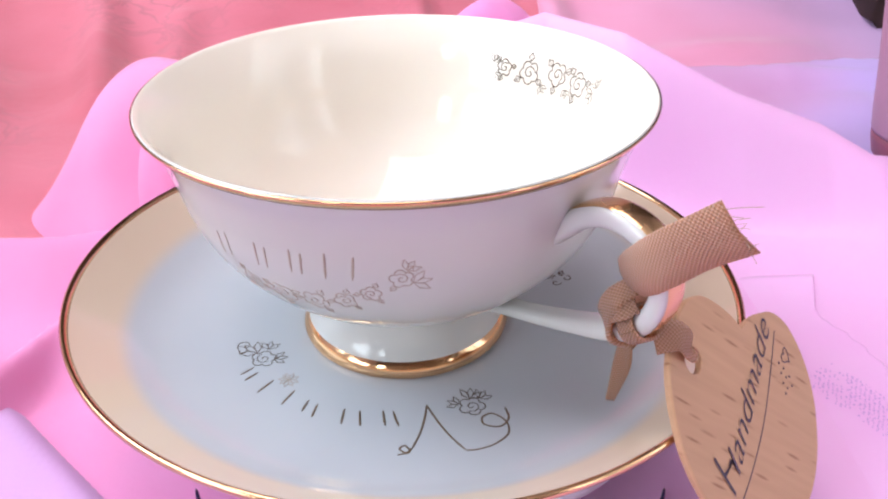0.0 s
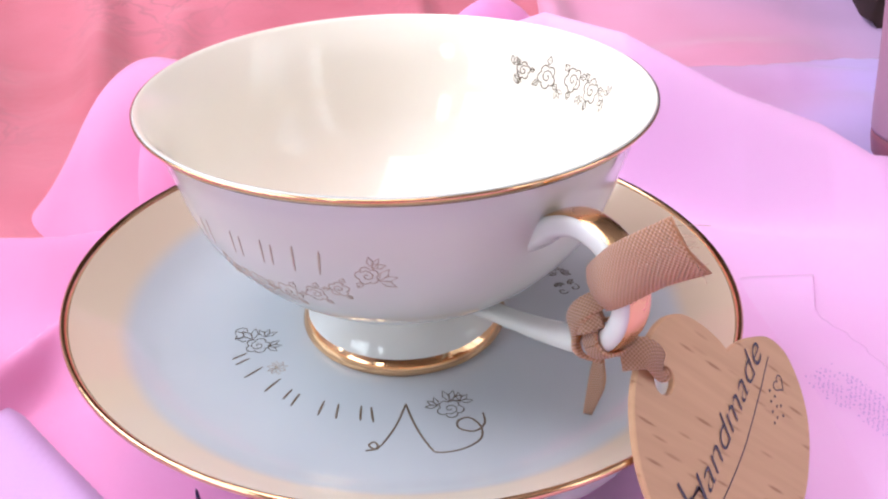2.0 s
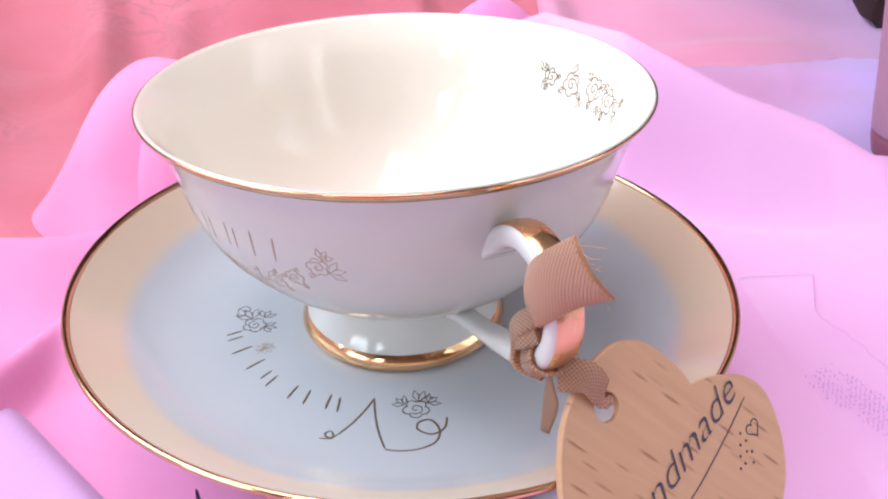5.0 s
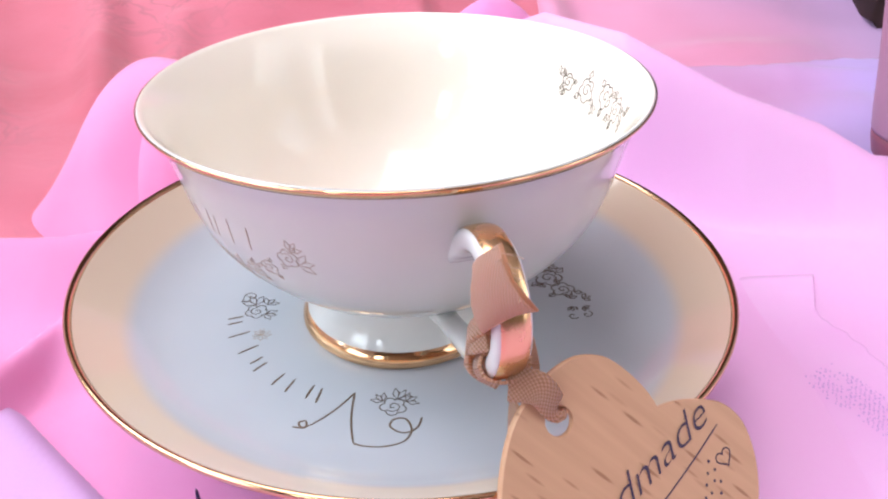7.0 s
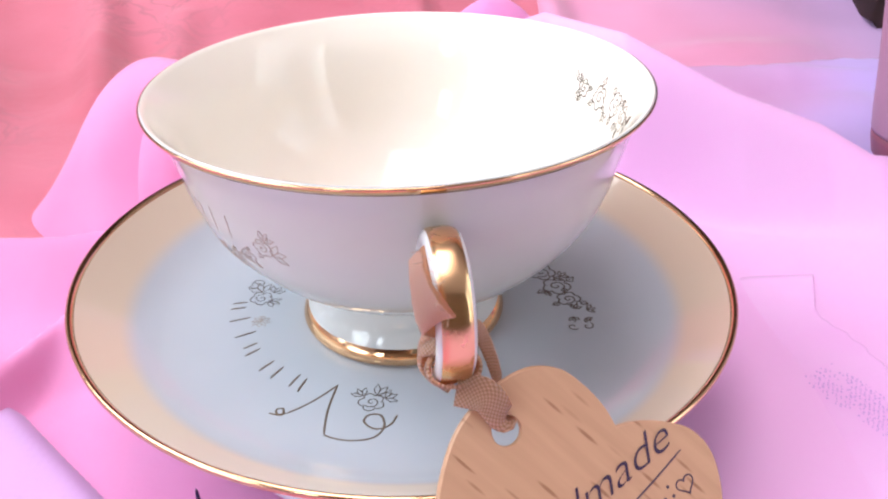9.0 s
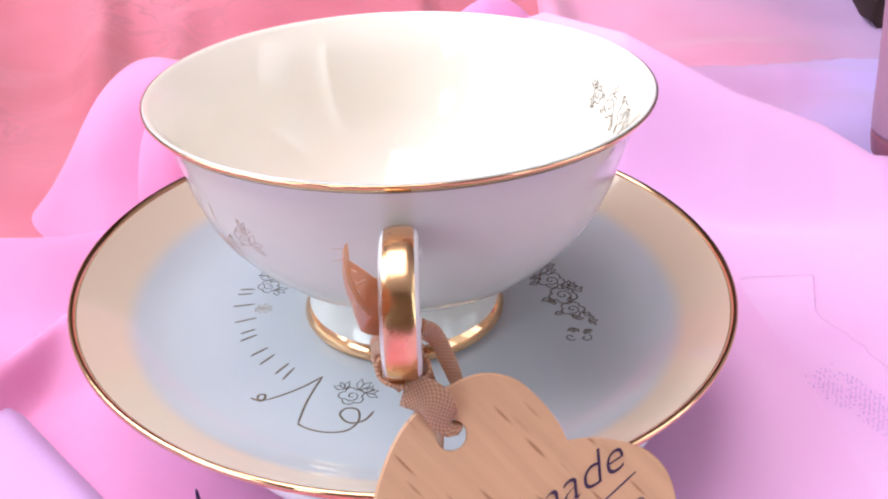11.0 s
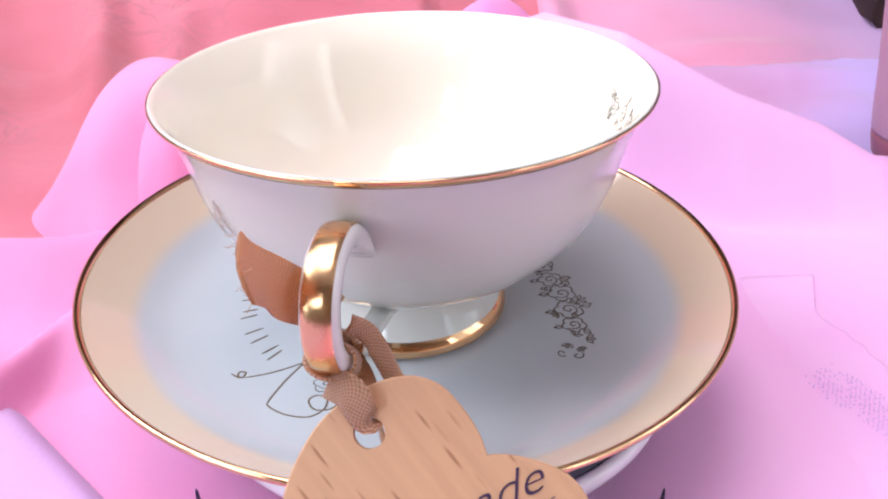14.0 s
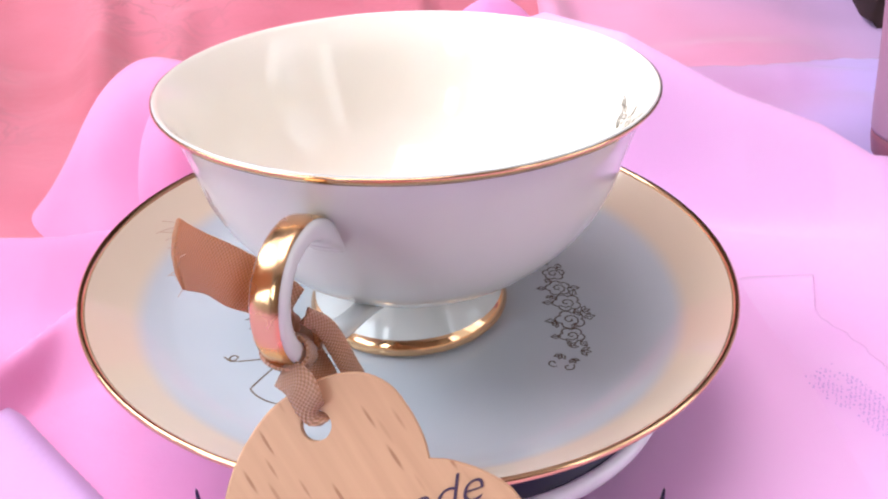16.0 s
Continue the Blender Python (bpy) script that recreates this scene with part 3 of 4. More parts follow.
# ---- the turntable, saucer, cup, ribbon and tag: all turn together ----
TURN = [(0, 0.0), (1, -3.56), (2, -7.17), (3, -10.84), (4, -14.55), (5, -18.30), (6, -22.07), (7, -25.86), (8, -29.65), (9, -33.42), (10, -37.18), (11, -40.91), (12, -44.62), (13, -48.32), (14, -52.03), (15, -55.78), (16, -59.61)]


def leaning(x, y, z, sx, sy):
    """A pose whose up axis leans so that its plane rises by sx along x and sy along y."""
    q = Vector((0, 0, 1)).rotation_difference(Vector((-sx, -sy, 1)).normalized())
    return Matrix.Translation((x, y, z)) @ q.to_matrix().to_4x4()


SAUCER_AT = leaning(-0.0062, -0.0024, 0.0, -0.0226, -0.001)
CUP_AT = leaning(-0.0064, -0.0010, 0.0002, 0.0069, 0.0159)


def turntable():
    ob = tagged(new("turntable"), "low white plastic turntable with dark slivers for cloth slits, under the saucer", "turntable")
    ob.location = (0, 0, -0.036)
    part("housing", lathe([(0, 0), (0.044, 0), (0.046, 0.002), (0.046, 0.012), (0.044, 0.0135), (0, 0.0135)], 96), PLASTIC, ob)
    # dark slivers put where the cloth's fold gaps lie in shade
    for x, y in ((-0.0515, -0.0395), (0.0487, -0.0415)):
        part("slit_shade", lathe([(0, 0.0195), (0.0003, 0.0185), (0.0012, 0.006), (0.0014, 0.0), (0, 0)], 16), GAP_SHADE, ob, "dark tapered sliver for a shaded slit in the cloth").location = (x, y, -0.002)
    # plate coloured dark to give the shadow between saucer and edge ring
    plate = part("plate", lathe([(0, 0.008), (0.044, 0.008), (0.0535, 0.0155), (0.0548, 0.0195), (0.0544, 0.0204), (0, 0.0204)], 144), GAP_SHADE, ob, "turning plate, coloured dark as the shade under the saucer")
    part("edge_ring", lathe([(0.0549, 0.0165), (0.0572, 0.0172), (0.0577, 0.0190), (0.0574, 0.0206), (0.0562, 0.0213), (0.0551, 0.0206)], 160, True), PLASTIC, plate, "glossy white edge ring")
    plate.location = (0, 0, 0.006)
    return plate


SAUCER_TOP = smooth_line([(0.0, 0.0), (0.03, 0.0), (0.047, 0.0006), (0.0555, 0.0022), (0.061, 0.0047), (0.066, 0.0082), (0.0712, 0.0122), (0.0742, 0.0146)], 8)


def saucer_spot(r0, az0):
    def where(u, v):
        r = r0 + v
        a = radians(az0) + u / r0
        r *= 0.001
        rs, zs = [q[0] for q in SAUCER_TOP], [q[1] for q in SAUCER_TOP]
        z = float(np.interp(r, rs, zs))
        k = (float(np.interp(r + 0.001, rs, zs)) - float(np.interp(r - 0.001, rs, zs))) / 0.002
        n = Vector((-k * math.cos(a), -k * math.sin(a), 1)).normalized()
        return Vector((r * math.cos(a), r * math.sin(a), z)), n
    return where


def saucer():
    ob = tagged(new("saucer"), "ivory porcelain saucer with gold rim and fine drawn flowers", "saucer")
    ob.matrix_world = SAUCER_AT
    top = [(float(r), float(z)) for r, z in SAUCER_TOP]
    under = [(0.0740, 0.0128), (0.068, 0.0085), (0.060, 0.0020), (0.053, -0.0020), (0.044, -0.0030), (0.0425, -0.0080), (0.041, -0.0084), (0.0395, -0.0080), (0.0385, -0.0030), (0.0, -0.0030)]
    part("dish", lathe(top + under), DISH, ob, "cool white well and cream rim")
    part("gold_edge", lathe([(0.0737, 0.01432), (0.0742, 0.01500), (0.0748, 0.01530), (0.0753, 0.01490), (0.0752, 0.01400), (0.0744, 0.01300), (0.0738, 0.01270)], 200, True), GOLD, ob, "gold lustre edge")
    # plain bars stand for the written word
    for a, r0, r1, lean in ((-94, 35, 39.5, 5), (-97.5, 35, 39.5, 4), (-105, 36, 40.5, 5), (-110, 36.5, 41, 4), (-119, 37.5, 41.5, 4), (-122.5, 37.5, 41, 3), (-129.5, 37, 42, 4), (-138.5, 38, 43, 4), (-145, 39.5, 43, 3), (-148, 39.5, 43, 3)):
        where = saucer_spot(38, a)
        drawn("letter_bar", [[(u, v) for u, v in zip(np.linspace(0, lean * 0.3, 5), np.linspace(r0 - 38, r1 - 38, 5))]], where, 0.8, LETTER, ob)
    flat = saucer_spot(40, 0)

    def line(points):
        return [((radians(a)) * 40, r - 40) for r, a in smooth_line(points, 6)]
    drawn("letter_bar", [line([(48.2, -75.5), (41, -79), (33.2, -82.3)])], flat, 0.72, LETTER, ob)
    drawn("letter_bar", [line([(33.2, -82.3), (40, -85), (46, -88)])], flat, 0.72, LETTER, ob)
    drawn("flourish", [line([(39.5, -58.5), (42.6, -60.3), (44.0, -64), (42.2, -67.5), (40.0, -66.8), (39.8, -63.3), (43, -61.7), (46.5, -63.6), (48.3, -68.5), (48.6, -73), (48.2, -75.5)]), line([(46, -88), (47.2, -89.5), (46.2, -91), (45.2, -89.8), (47, -88.6), (48, -91.5)])], flat, 0.72, LETTER, ob)
    drawn("rose", rose(0, 0, 2.6, 0.4, 0) + sprig(0.6, -2.2, 3.8, -1.0) + sprig(-2.4, -1.4, 2.8, -2.4) + sprig(2.6, -1.6, 3.0, -0.5), saucer_spot(36, -67.5), 0.42, INK, ob)
    drawn("rose", rose(0, 0, 2.6, 1.2, 0) + sprig(1.0, -2.0, 3.2, -1.2) + sprig(-2.6, 0.6, 4.2, 2.6) + sprig(-3, -2, 3.2, 3.6) + curl(-6, 2.6, 2.0, 1.0) + curl(-4.5, 3.8, 1.6, 3.0), saucer_spot(36.5, -151), 0.42, INK, ob)
    drawn("star_flower", sprig(0, 0, 2.4, 0.3) + sprig(0, 0, 2.2, 2.4) + sprig(0, 0, 2.4, 4.3), saucer_spot(35.6, -135.5), 0.34, PALE_INK, ob)
    for r, a, s, t, lv in ((38.4, 77, 2.7, 0.3, 2), (37.2, 67, 3.0, 1.2, 2), (38.2, 57.0, 3.3, 2.1, 3), (39.0, 46.5, 3.4, 0.7, 2), (40.4, 37.5, 2.8, 1.6, 3)):
        drawn("rose", rose(0, 0, s, t, lv), saucer_spot(r, a), 0.62, INK, ob)
    for r, a, s, t in ((41, 31.5, 2.2, 0.5), (44.0, 31.0, 2.4, 1.4), (40.6, 26.5, 2.0, 3.0), (43.4, 26.0, 1.8, 2.2), (35, 62, 2.0, 3.5), (36.4, 43, 1.8, 4.0), (41.6, 52, 2.4, 1.2), (37.4, 84, 2.8, 0.6)):
        drawn("leaf_spray", sprig(0, 0, s, t), saucer_spot(r, a), 0.62, INK, ob)
    for r, a, s, t in ((44, 22, 1.5, 0.4), (40.6, 21, 1.4, 2.0)):
        drawn("curl", curl(0, 0, s, t), saucer_spot(r, a), 0.55, INK, ob)
    return ob


CUP_OUT = smooth_line([(0.0170, 0.0131), (0.0208, 0.0134), (0.0255, 0.0145), (0.0327, 0.0192), (0.0390, 0.0255), (0.0433, 0.0317), (0.0460, 0.0382), (0.0476, 0.0447), (0.0493, 0.0507), (0.0511, 0.0545), (0.0529, 0.0572)], 6)
CUP_IN = smooth_line([(0.0516, 0.0570), (0.0496, 0.0540), (0.0476, 0.0500), (0.0458, 0.0440), (0.0440, 0.0378), (0.0411, 0.0314), (0.0368, 0.0262), (0.0305, 0.0212), (0.0220, 0.0175), (0.0110, 0.0160), (0.0, 0.0156)], 6)


def cup_spot(h0, az0, inside=False):
    line = CUP_IN[::-1] if inside else CUP_OUT
    zs, rs = [q[1] for q in line], [q[0] for q in line]

    def where(u, v):
        z = (h0 + v) * 0.001
        r = float(np.interp(z, zs, rs))
        k = (float(np.interp(z + 0.001, zs, rs)) - float(np.interp(z - 0.001, zs, rs))) / 0.002
        a = radians(az0) + u * 0.001 / r
        s = -1 if inside else 1
        n = Vector((s * math.cos(a), s * math.sin(a), -s * k)).normalized()
        return Vector((r * math.cos(a), r * math.sin(a), z)), n
    return where


HANDLE_AZ = -48.3
HANDLE_LINE = smooth_line([(0.0456, 0.0403), (0.0478, 0.0441), (0.0518, 0.0474), (0.0570, 0.0491), (0.0630, 0.0478), (0.0670, 0.0434), (0.0679, 0.0375), (0.0655, 0.0318), (0.0600, 0.0272), (0.0500, 0.0232), (0.0400, 0.0200), (0.0315, 0.0178), (0.0270, 0.0170)], 7)


def handle_parts(cup):
    """A ribbon-like loop: white body with a gold back."""
    e = Vector((math.cos(radians(HANDLE_AZ)), math.sin(radians(HANDLE_AZ)), 0))
    s = Vector((e.y, -e.x, 0))
    n = len(HANDLE_LINE)
    bm, gm = bmesh.new(), bmesh.new()
    rows, grows = [], []
    for i, (r, z) in enumerate(HANDLE_LINE):
        a, b = HANDLE_LINE[max(i - 1, 0)], HANDLE_LINE[min(i + 1, n - 1)]
        t = Vector((b[0] - a[0], 0, b[1] - a[1])).normalized()
        out = Vector((-t.z, 0, t.x))
        f = i / (n - 1)
        w = 0.0032 - 0.0009 * ease(np.array((f - 0.62) / 0.25)) + 0.0008 * ease(np.array((f - 0.88) / 0.1)) + 0.0007 * ease(np.array((0.1 - f) / 0.1))
        d = (0.0022 - 0.0007 * float(ease(np.array((f - 0.6) / 0.25)))) * (0.5 + 0.5 * float(ease(np.array(f / 0.08))))
        c = e * r + Vector((0, 0, z))
        ow = e * out.x + Vector((0, 0, out.z))
        rows.append([bm.verts.new(c + s * float(w) * math.copysign(abs(math.cos(q)) ** 0.6, math.cos(q)) + ow * d * math.copysign(abs(math.sin(q)) ** 0.75, math.sin(q))) for q in (2 * math.pi * k / 24 for k in range(24))])
        if 0.13 < f < 0.64:
            taper = min(1, (f - 0.13) / 0.04, (0.64 - f) / 0.05)
            g = []
            for k in range(13):
                q = math.pi * (0.5 + (k / 12 - 0.5) * (0.36 + 0.08 * taper))
                x, y = math.cos(q), math.sin(q)
                g.append(gm.verts.new(c + s * float(w) * math.copysign(abs(x) ** 0.6, x) * 1.006 + ow * (d * abs(y) ** 0.75 + 0.00012)))
            grows.append(g)
    for a, b in zip(rows[:-1], rows[1:]):
        for k in range(24):
            q = (k + 1) % 24
            bm.faces.new((a[k], a[q], b[q], b[k]))
    bm.faces.new(rows[0])
    bm.faces.new(rows[-1][::-1])
    for a, b in zip(grows[:-1], grows[1:]):
        for k in range(12):
            gm.faces.new((a[k], a[k + 1], b[k + 1], b[k]))
    h = part("handle", bm, SHADED_IVORY, cup, "curved white handle with a gold back")
    part("gold_back", gm, HANDLE_GOLD, h, "gold lustre band")


def cup():
    ob = tagged(new("teacup"), "footed ivory porcelain teacup with gold bands on a saucer", "teacup")
    ob.matrix_world = CUP_AT
    out = [(float(r), float(z)) for r, z in CUP_OUT]
    inn = [(float(r), float(z)) for r, z in CUP_IN]
    # outside and inside split so the outside's shade sits in its colour
    part("bowl", lathe(out + [(0.0529, 0.0575), (0.0529, 0.0577), (0.0526, 0.0579)]), SHADED_IVORY, ob, "outside of the same porcelain, greyed as its shaded side")
    part("lining", lathe([(0.0526, 0.0579), (0.0521, 0.0577)] + inn), LIT_IVORY, ob, "glossy cream inside, lightened as the lit side")
    part("rim_band", lathe([(0.0518, 0.0560), (0.0523, 0.0560), (0.05275, 0.0566), (0.05322, 0.0573), (0.05318, 0.05765), (0.0528, 0.0577), (0.0524, 0.0570)], 200, True), GOLD, ob, "thin gold rim band")
    foot = part("foot", lathe(smooth_line([(0.0186, 0.0150), (0.0192, 0.0132), (0.0200, 0.0104), (0.0212, 0.0073), (0.0224, 0.0051), (0.0231, 0.0038)], 5) + [(0.0224, 0.0006), (0.0205, 0.0006), (0.0195, 0.004), (0.0, 0.006)], 144), SHADED_IVORY, ob)
    foot.location = (-0.0003, -0.0022, 0)
    part("foot_band", lathe(smooth_line([(0.0228, 0.0043), (0.0237, 0.0032), (0.0243, 0.0017), (0.0239, 0.0005), (0.0228, 0.0001)], 4), 160), GOLD, foot, "gold band round the foot")
    handle_parts(ob)
    for a, h0, h1 in ((-134, 37.5, 43), (-131, 38, 43.5), (-122, 38.5, 44), (-119.5, 38.5, 43.5), (-113, 39, 44.5), (-110.5, 39, 44), (-105, 38.8, 44.8), (-99, 39, 44.5)):
        drawn("letter_bar", [[(u, v) for u, v in zip(np.linspace(0, 0.8, 5), np.linspace(h0 - 40, h1 - 40, 5))]], cup_spot(40, a), 0.75, PALE_INK, ob)
    drawn("rose", rose(0, 0, 2.0, 0.5, 2) + sprig(2, -1, 3.4, 0.2) + sprig(1, 2, 2.6, 1.0), cup_spot(39.5, -88.5), 0.4, PALE_INK, ob)
    for a, h, s in ((-128, 32.5, 2.2), (-119, 31.5, 2.5), (-110, 31.5, 2.4), (-102, 33, 2.0), (-95.5, 35.5, 1.8)):
        drawn("rose", rose(0, 0, s, a * 0.3, 3), cup_spot(h, a), 0.42, PALE_INK, ob)
    for a, h, s, t in ((57, 47.6, 1.9, 0.3), (48, 47.6, 2.6, 1.0), (37.5, 49.0, 2.6, 2.2), (28.5, 48.6, 2.6, 0.2)):
        drawn("rose", rose(0, 0, s, t, 3), cup_spot(h, a, True), 0.55, INK, ob)
    for a, h, s, t in ((61, 48.6, 2.2, 2.0), (60, 46.0, 2.2, 3.4), (43, 45.4, 2.2, 4.0), (33, 46.5, 2.2, 4.4), (21, 48.5, 2.8, 5.6), (20, 50.0, 2.2, 0.9)):
        drawn("leaf_spray", sprig(0, 0, s, t), cup_spot(h, a, True), 0.4, INK, ob)
    return ob


# a frame at the cup's handle: outward, sideways and up, in metres
E_DIR = Vector((math.cos(radians(-46)), math.sin(radians(-46)), 0))
S_DIR = Vector((E_DIR.y, -E_DIR.x, 0))


def hp(r, s, z):
    return Vector((-0.0068, -0.0019, 0)) + E_DIR * r + S_DIR * s + Vector((0, 0, z))


TAG_N = Vector((0.6255, -0.5309, 0.57167))
TAG_U = Vector((0.6471, 0.7624, 0.0))
TAG_V = TAG_N.cross(TAG_U)
TAG_HOLE = Vector((0.04591, -0.05026, 0.02202))
TAG_AT = Matrix.Translation(TAG_HOLE + TAG_U * 0.0008) @ Matrix((TAG_U, TAG_V, TAG_N)).transposed().to_4x4()


def tag():
    """A wooden heart, u and v in its plane from the hole, front on z = 0."""
    ob = tagged(new("wooden_heart_tag"), "pale beech heart tag tied to the cup handle", "tag")
    ob.matrix_world = TAG_AT
    half = [(0, -1.2), (3.0, -3.2), (7.8, -5.1), (13.5, -6.0), (19, -4.0), (23.6, 1.5), (26.2, 8.5), (26.2, 15.5), (24.2, 23), (20, 29.5), (13, 35.5), (5.5, 39.8), (0, 41.2)]
    right = smooth_line(half, 5)
    ring = [(float(a), float(b)) for a, b in right] + [(-float(a), float(b)) for a, b in right[-2:0:-1]]

    def place(p, al):
        return (0.001 * (18.2 + 0.788 * p - 0.559 * al), 0.001 * (-4.2 - 0.531 * p - 0.829 * al))
    outline = [place(*q) for q in ring]
    hole = [(0.0025 * math.cos(2 * math.pi * k / 28), 0.0025 * math.sin(2 * math.pi * k / 28)) for k in range(28)]
    bm = bmesh.new()
    levels = ((-0.0015, 0.985), (-0.0012, 1.0), (-0.0003, 1.0), (0.0, 0.988))
    cx = sum(q[0] for q in outline) / len(outline)
    cy = sum(q[1] for q in outline) / len(outline)
    outer = [[bm.verts.new((cx + (x - cx) * k, cy + (y - cy) * k, z)) for x, y in outline] for z, k in levels]
    inner = [[bm.verts.new((x * k, y * k, z)) for x, y in hole] for z, k in ((-0.0015, 1.05), (-0.0013, 1.0), (-0.0002, 1.0), (0.0, 1.06))]
    for rows in (outer, inner):
        for a, b in zip(rows[:-1], rows[1:]):
            for i in range(len(a)):
                j = (i + 1) % len(a)
                bm.faces.new((a[i], a[j], b[j], b[i]))
    for o, h in ((outer[-1], inner[-1]), (outer[0], inner[0])):
        edges = []
        for loop in (o, h):
            for i in range(len(loop)):
                edges.append(bm.edges.get((loop[i], loop[(i + 1) % len(loop)])))
        bmesh.ops.triangle_fill(bm, use_beauty=True, use_dissolve=False, edges=edges)
    heart = part("heart", bm, BEECH, ob, smooth=False)
    heart.matrix_local = Matrix.Identity(4)
    # pen lettering
    cv = bpy.data.curves.new("lettering", "FONT")
    cv.body, cv.size, cv.shear, cv.offset = "Handmade", 1.0, 0.42, -0.0125
    tmp = new("lettering", cv)
    me = bpy.data.meshes.new_from_object(tmp.evaluated_get(bpy.context.evaluated_depsgraph_get()))
    bpy.data.objects.remove(tmp)
    xs = [v.co.x for v in me.vertices]
    k = 0.0385 / (max(xs) - min(xs))
    a = radians(25.0)
    first = min(xs) + 0.145 * (max(xs) - min(xs))
    for v in me.vertices:
        x, y = (v.co.x - min(xs)) * k, v.co.y * k * (1.35 if v.co.x < first else 0.82)
        v.co = (-0.0062 + x * math.cos(a) - y * math.sin(a), -0.0242 + x * math.sin(a) + y * math.cos(a), 0.00018)
    me.materials.append(PEN)
    word = new("lettering", me)
    word.parent = ob
    tagged(word, "handwritten word in dark pen")

    def where(u, v):
        return Vector((u * 0.001, v * 0.001, 0.00002)), Vector((0, 0, 1))
    drawn("underline", [smooth_line([(-8, -27.0), (2, -24.2), (12, -20.2), (22, -14.4), (29.6, -9.4)], 5)], where, 0.4, PEN, ob)
    drawn("pen_heart", [[(29.3 + 0.105 * q[0], -15.2 + 0.105 * q[1]) for q in ((16 * math.sin(t) ** 3 * math.cos(0.35) - (13 * math.cos(t) - 5 * math.cos(2 * t) - 2 * math.cos(3 * t) - math.cos(4 * t)) * math.sin(0.35), 16 * math.sin(t) ** 3 * math.sin(0.35) + (13 * math.cos(t) - 5 * math.cos(2 * t) - 2 * math.cos(3 * t) - math.cos(4 * t)) * math.cos(0.35)) for t in (2 * math.pi * i / 30 for i in range(31)))]], where, 0.36, PEN, ob)
    for u, v in ((26.0, -14.9), (26.8, -16.6), (25.2, -16.8), (26.2, -18.4), (24.4, -18.6), (27.4, -18.9), (25.0, -20.2), (23.6, -20.6), (26.9, -20.8)):
        drawn("pen_dot", [arc(u, v, 0.16, 0, 360, 8)], where, 0.4, PEN, ob)
    return ob


def band(name, points, normals, width, parent, label="", thick=0.0005, steps=8, bow=0.0):
    pts = smooth_line(points, steps)
    ns = smooth_line(normals, steps)
    ws = [float(w[0]) for w in smooth_line([(w,) for w in width], steps)] if isinstance(width, (list, tuple)) else width
    return part(name, sweep(pts, ns, ws, thick, bow=bow), SATIN, parent, label)


def ribbon():
    ob = tagged(new("satin_ribbon"), "tan twill ribbon knotted round the cup handle", "ribbon")
    ob.location = hp(0.066, 0, 0.033)
    back = Matrix.Translation(-ob.location)

    def at(r, s, z):
        return tuple(back @ hp(r, s, z))
    ns = tuple(S_DIR)
    # broad free end that stands outward
    across0 = E_DIR * -0.002 + Vector((0, 0, 0.0078))
    across1 = E_DIR * -0.0048 + S_DIR * 0.003 + Vector((0, 0, 0.0078))
    way = E_DIR * 0.0163 + S_DIR * 0.0038 + Vector((0, 0, 0.0153))
    n0, n1 = tuple(across0.cross(way).normalized()), tuple(across1.cross(way).normalized())
    if Vector(n0).dot(S_DIR) < 0:
        n0, n1 = tuple(-Vector(n0)), tuple(-Vector(n1))
    band("long_end", [at(0.0606, 0.0018, 0.0370), at(0.0622, 0.0050, 0.0402), at(0.0668, 0.0080, 0.0452), at(0.0734, 0.0088, 0.0516), at(0.0802, 0.0080, 0.0574)],
         [n0, n0, n0, n1, n1], [0.0066, 0.0082, 0.0090, 0.0094, 0.0100], ob, bow=0.0012)
    # wrap round the handle
    he = Vector((math.cos(radians(HANDLE_AZ)), math.sin(radians(HANDLE_AZ)), 0))
    hs = Vector((he.y, -he.x, 0))
    centre = back @ (Vector((-0.0066, -0.0015, 0)) + he * 0.0642 + Vector((0, 0, 0.0303)))
    low = he * 0.642 - Vector((0, 0, 0.767))
    loop, nor = [], []
    for k in range(13):
        a = 2 * math.pi * k / 12
        ray_out = hs * math.cos(a) * 0.0043 + low * math.sin(a) * 0.0031
        loop.append(tuple(centre + ray_out))
        nor.append(tuple(ray_out.normalized()))
    band("wrap", loop, nor, 0.0036, ob, thick=0.0006)
    # knot: a folded core with crossing turns of ribbon
    for (r, s, z), (a, b, c), turn in (((0.0608, 0.0036, 0.0335), (0.0026, 0.0018, 0.0028), 20), ((0.0600, 0.0020, 0.0292), (0.0030, 0.0022, 0.0024), -30)):
        bm = bmesh.new()
        bmesh.ops.create_uvsphere(bm, u_segments=28, v_segments=18, radius=1)
        bm.loops.layers.uv.new("UVMap")
        for v in bm.verts:
            w = 1 + 0.10 * math.sin(7 * v.co.z + 3 * v.co.x) + 0.07 * math.sin(11 * v.co.x + 5 * v.co.y)
            v.co = Vector((v.co.x * a * w, v.co.y * b * w, v.co.z * c * w))
        k = part("knot", bm, SATIN, ob)
        k.matrix_local = Matrix.Translation(at(r, s, z)) @ pose(0, 0, 0, turn, 15, HANDLE_AZ)
    na, nb = tuple((S_DIR - E_DIR * 0.5).normalized()), tuple((S_DIR * 0.5 - E_DIR + Vector((0, 0, -0.3))).normalized())
    band("turn", [at(0.0626, 0.0034, 0.0382), at(0.0602, 0.0058, 0.0352), at(0.0590, 0.0060, 0.0315), at(0.0598, 0.0048, 0.0278), at(0.0622, 0.0016, 0.0252)],
         [na, na, na, nb, tuple(Vector((0, 0, -1)))], [0.0036, 0.0044, 0.0042, 0.0044, 0.0040], ob, thick=0.0010)
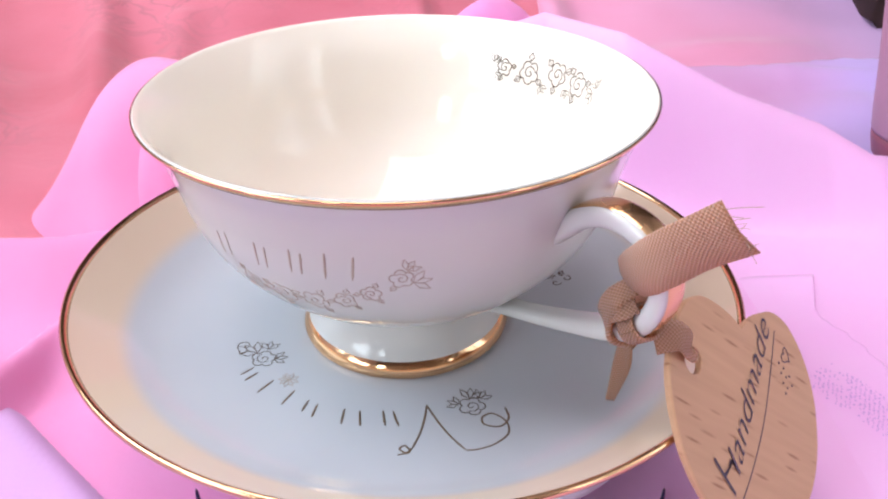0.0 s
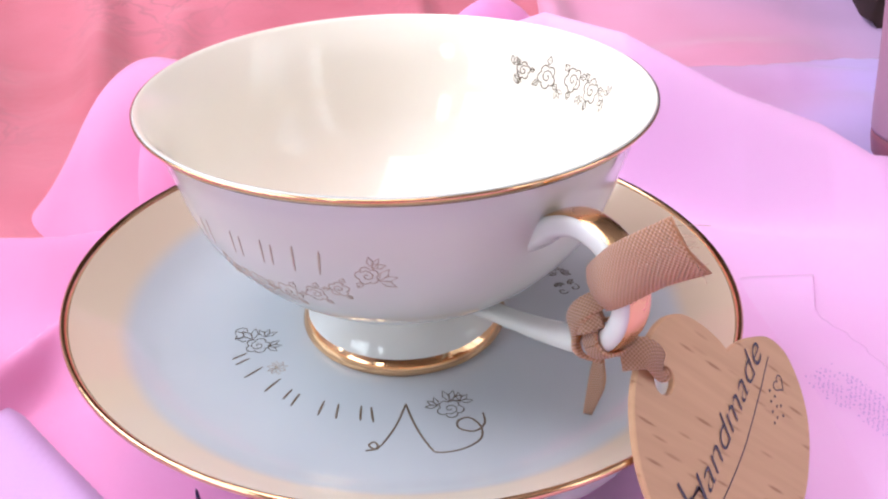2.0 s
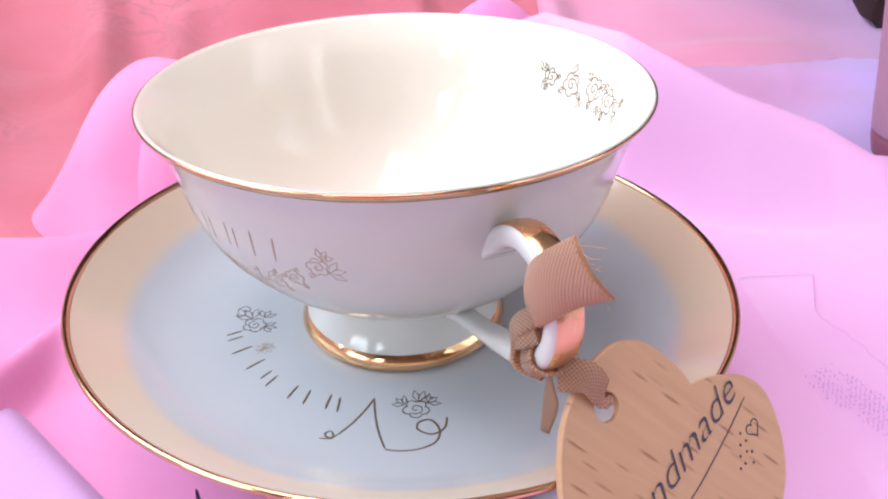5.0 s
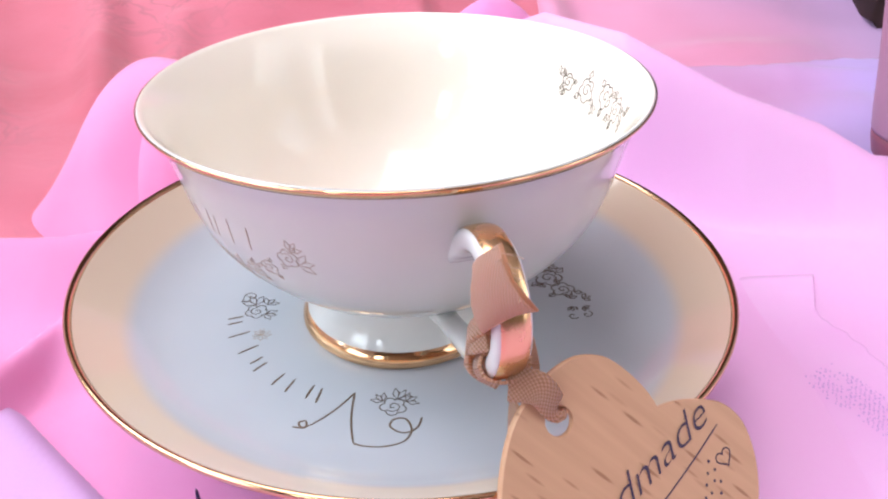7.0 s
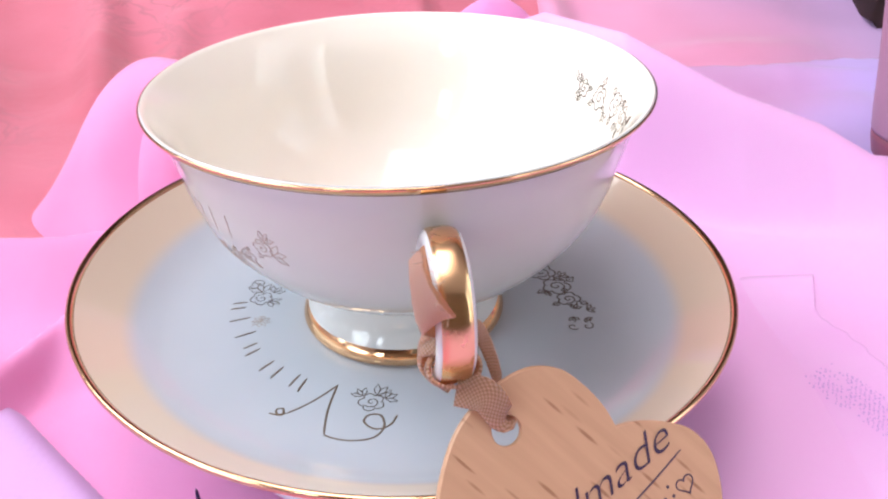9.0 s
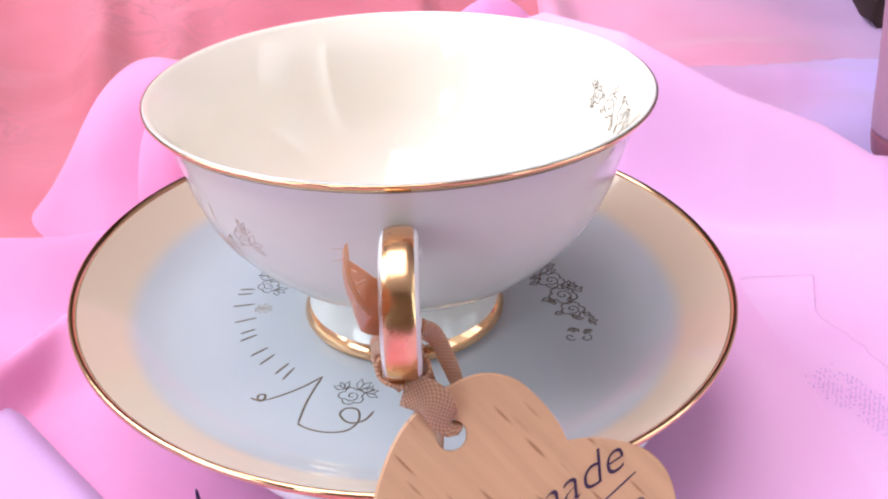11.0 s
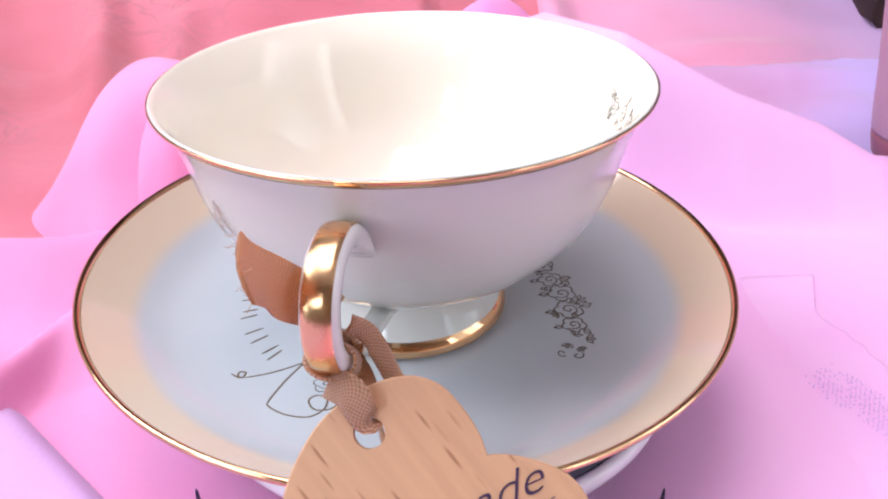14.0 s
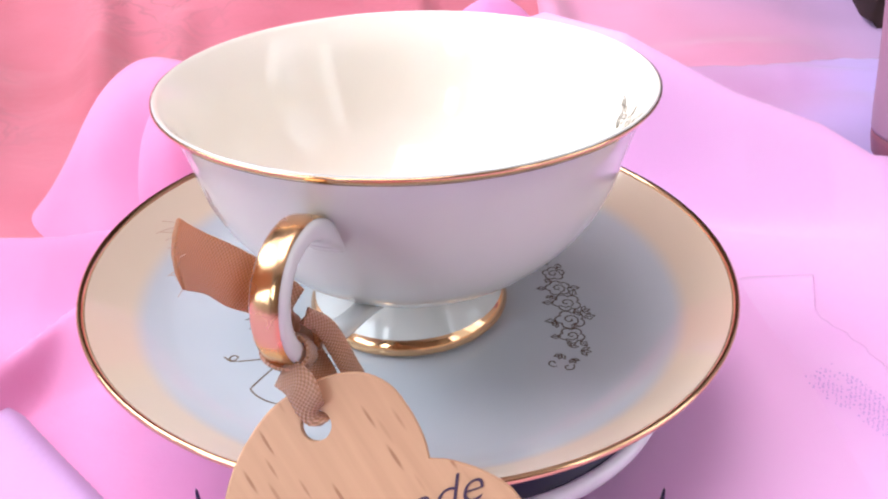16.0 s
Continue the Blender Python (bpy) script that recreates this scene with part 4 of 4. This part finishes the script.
    band("turn", [at(0.0640, 0.0046, 0.0352), at(0.0618, 0.0064, 0.0336), at(0.0588, 0.0052, 0.0316), at(0.0574, 0.0016, 0.0298), at(0.0590, -0.0016, 0.0290)],
         [ns, na, nb, tuple(-E_DIR), tuple(-E_DIR - S_DIR * 0.5)], [0.0030, 0.0034, 0.0036, 0.0034, 0.0030], ob, thick=0.0010)
    # strip through the hole of the tag
    h = back @ (TAG_HOLE + TAG_U * 0.0008)
    band("tag_strip", [tuple(centre + low * 0.0034 + TAG_N * 0.0008), tuple(h - TAG_U * 0.0030 + TAG_V * 0.0064 + TAG_N * 0.0016), tuple(h - TAG_U * 0.0010 + TAG_V * 0.0030 + TAG_N * 0.0012), tuple(h + TAG_V * 0.0017 - TAG_N * 0.0006), tuple(h + TAG_V * 0.0016 - TAG_N * 0.0040)],
         [tuple(TAG_N), tuple(TAG_N), tuple(TAG_N), tuple(TAG_N * 0.7 + TAG_V * 0.5), tuple(TAG_V)], [0.0054, 0.0056, 0.0050, 0.0042, 0.0036], ob, thick=0.0005, steps=6)
    away = tuple((E_DIR * 0.5 - S_DIR).normalized())
    band("strap", [at(0.0628, -0.0010, 0.0372), at(0.0606, -0.0034, 0.0338), at(0.0596, -0.0052, 0.0292), at(0.0588, -0.0066, 0.0246), at(0.0575, -0.0075, 0.0215)],
         [away, away, away, away, away], [0.0030, 0.0036, 0.0040, 0.0038, 0.0032], ob, bow=0.0006)
    # short tail hanging to the saucer
    band("tail", [at(0.0605, -0.0005, 0.0275), at(0.0592, -0.0022, 0.0215), at(0.0578, -0.0036, 0.0130), at(0.0562, -0.0040, 0.0045)],
         [tuple(E_DIR * -1 + S_DIR), tuple(S_DIR - E_DIR * 0.6), tuple(S_DIR + E_DIR * 0.3), tuple(S_DIR + E_DIR * 0.9)], [0.0040, 0.0042, 0.0034, 0.0018], ob)
    rnd = random.Random(7)
    for k in range(14):
        w = (k / 13 - 0.5) * 0.0090
        p = Vector(at(0.0800, 0.0080, 0.0573)) + (Vector((0, 0, 1)) * 0.81 - E_DIR * 0.50 + S_DIR * 0.31) * w
        p = p - (E_DIR * 0.7 + Vector((0, 0, 0.7))) * 0.0004
        d = (E_DIR * rnd.uniform(0.6, 1) + Vector((0, 0, rnd.uniform(0.3, 0.9))) + S_DIR * rnd.uniform(-0.7, 0.7)).normalized()
        ln = rnd.uniform(0.0010, 0.0019) if k != 12 else 0.0045
        b = Vector((rnd.uniform(-1, 1), rnd.uniform(-1, 1), rnd.uniform(-1, 0.4))) * 0.0014
        part("loose_thread", tube(smooth_line([tuple(p), tuple(p + d * ln * 0.5 + b * 0.4), tuple(p + d * ln + b)], 5), 0.00005, 5), FRAY, ob)
    return ob


DISC = turntable()
SAUCER = saucer()
CUP = cup()
TAG = tag()
RIBBON = ribbon()


def motions():
    for thing in (DISC, SAUCER, CUP, TAG, RIBBON):
        rest = thing.matrix_basis.copy()
        walk(thing, [(t, pose(0, 0, 0, 0, 0, a) @ rest) for t, a in TURN])


motions()
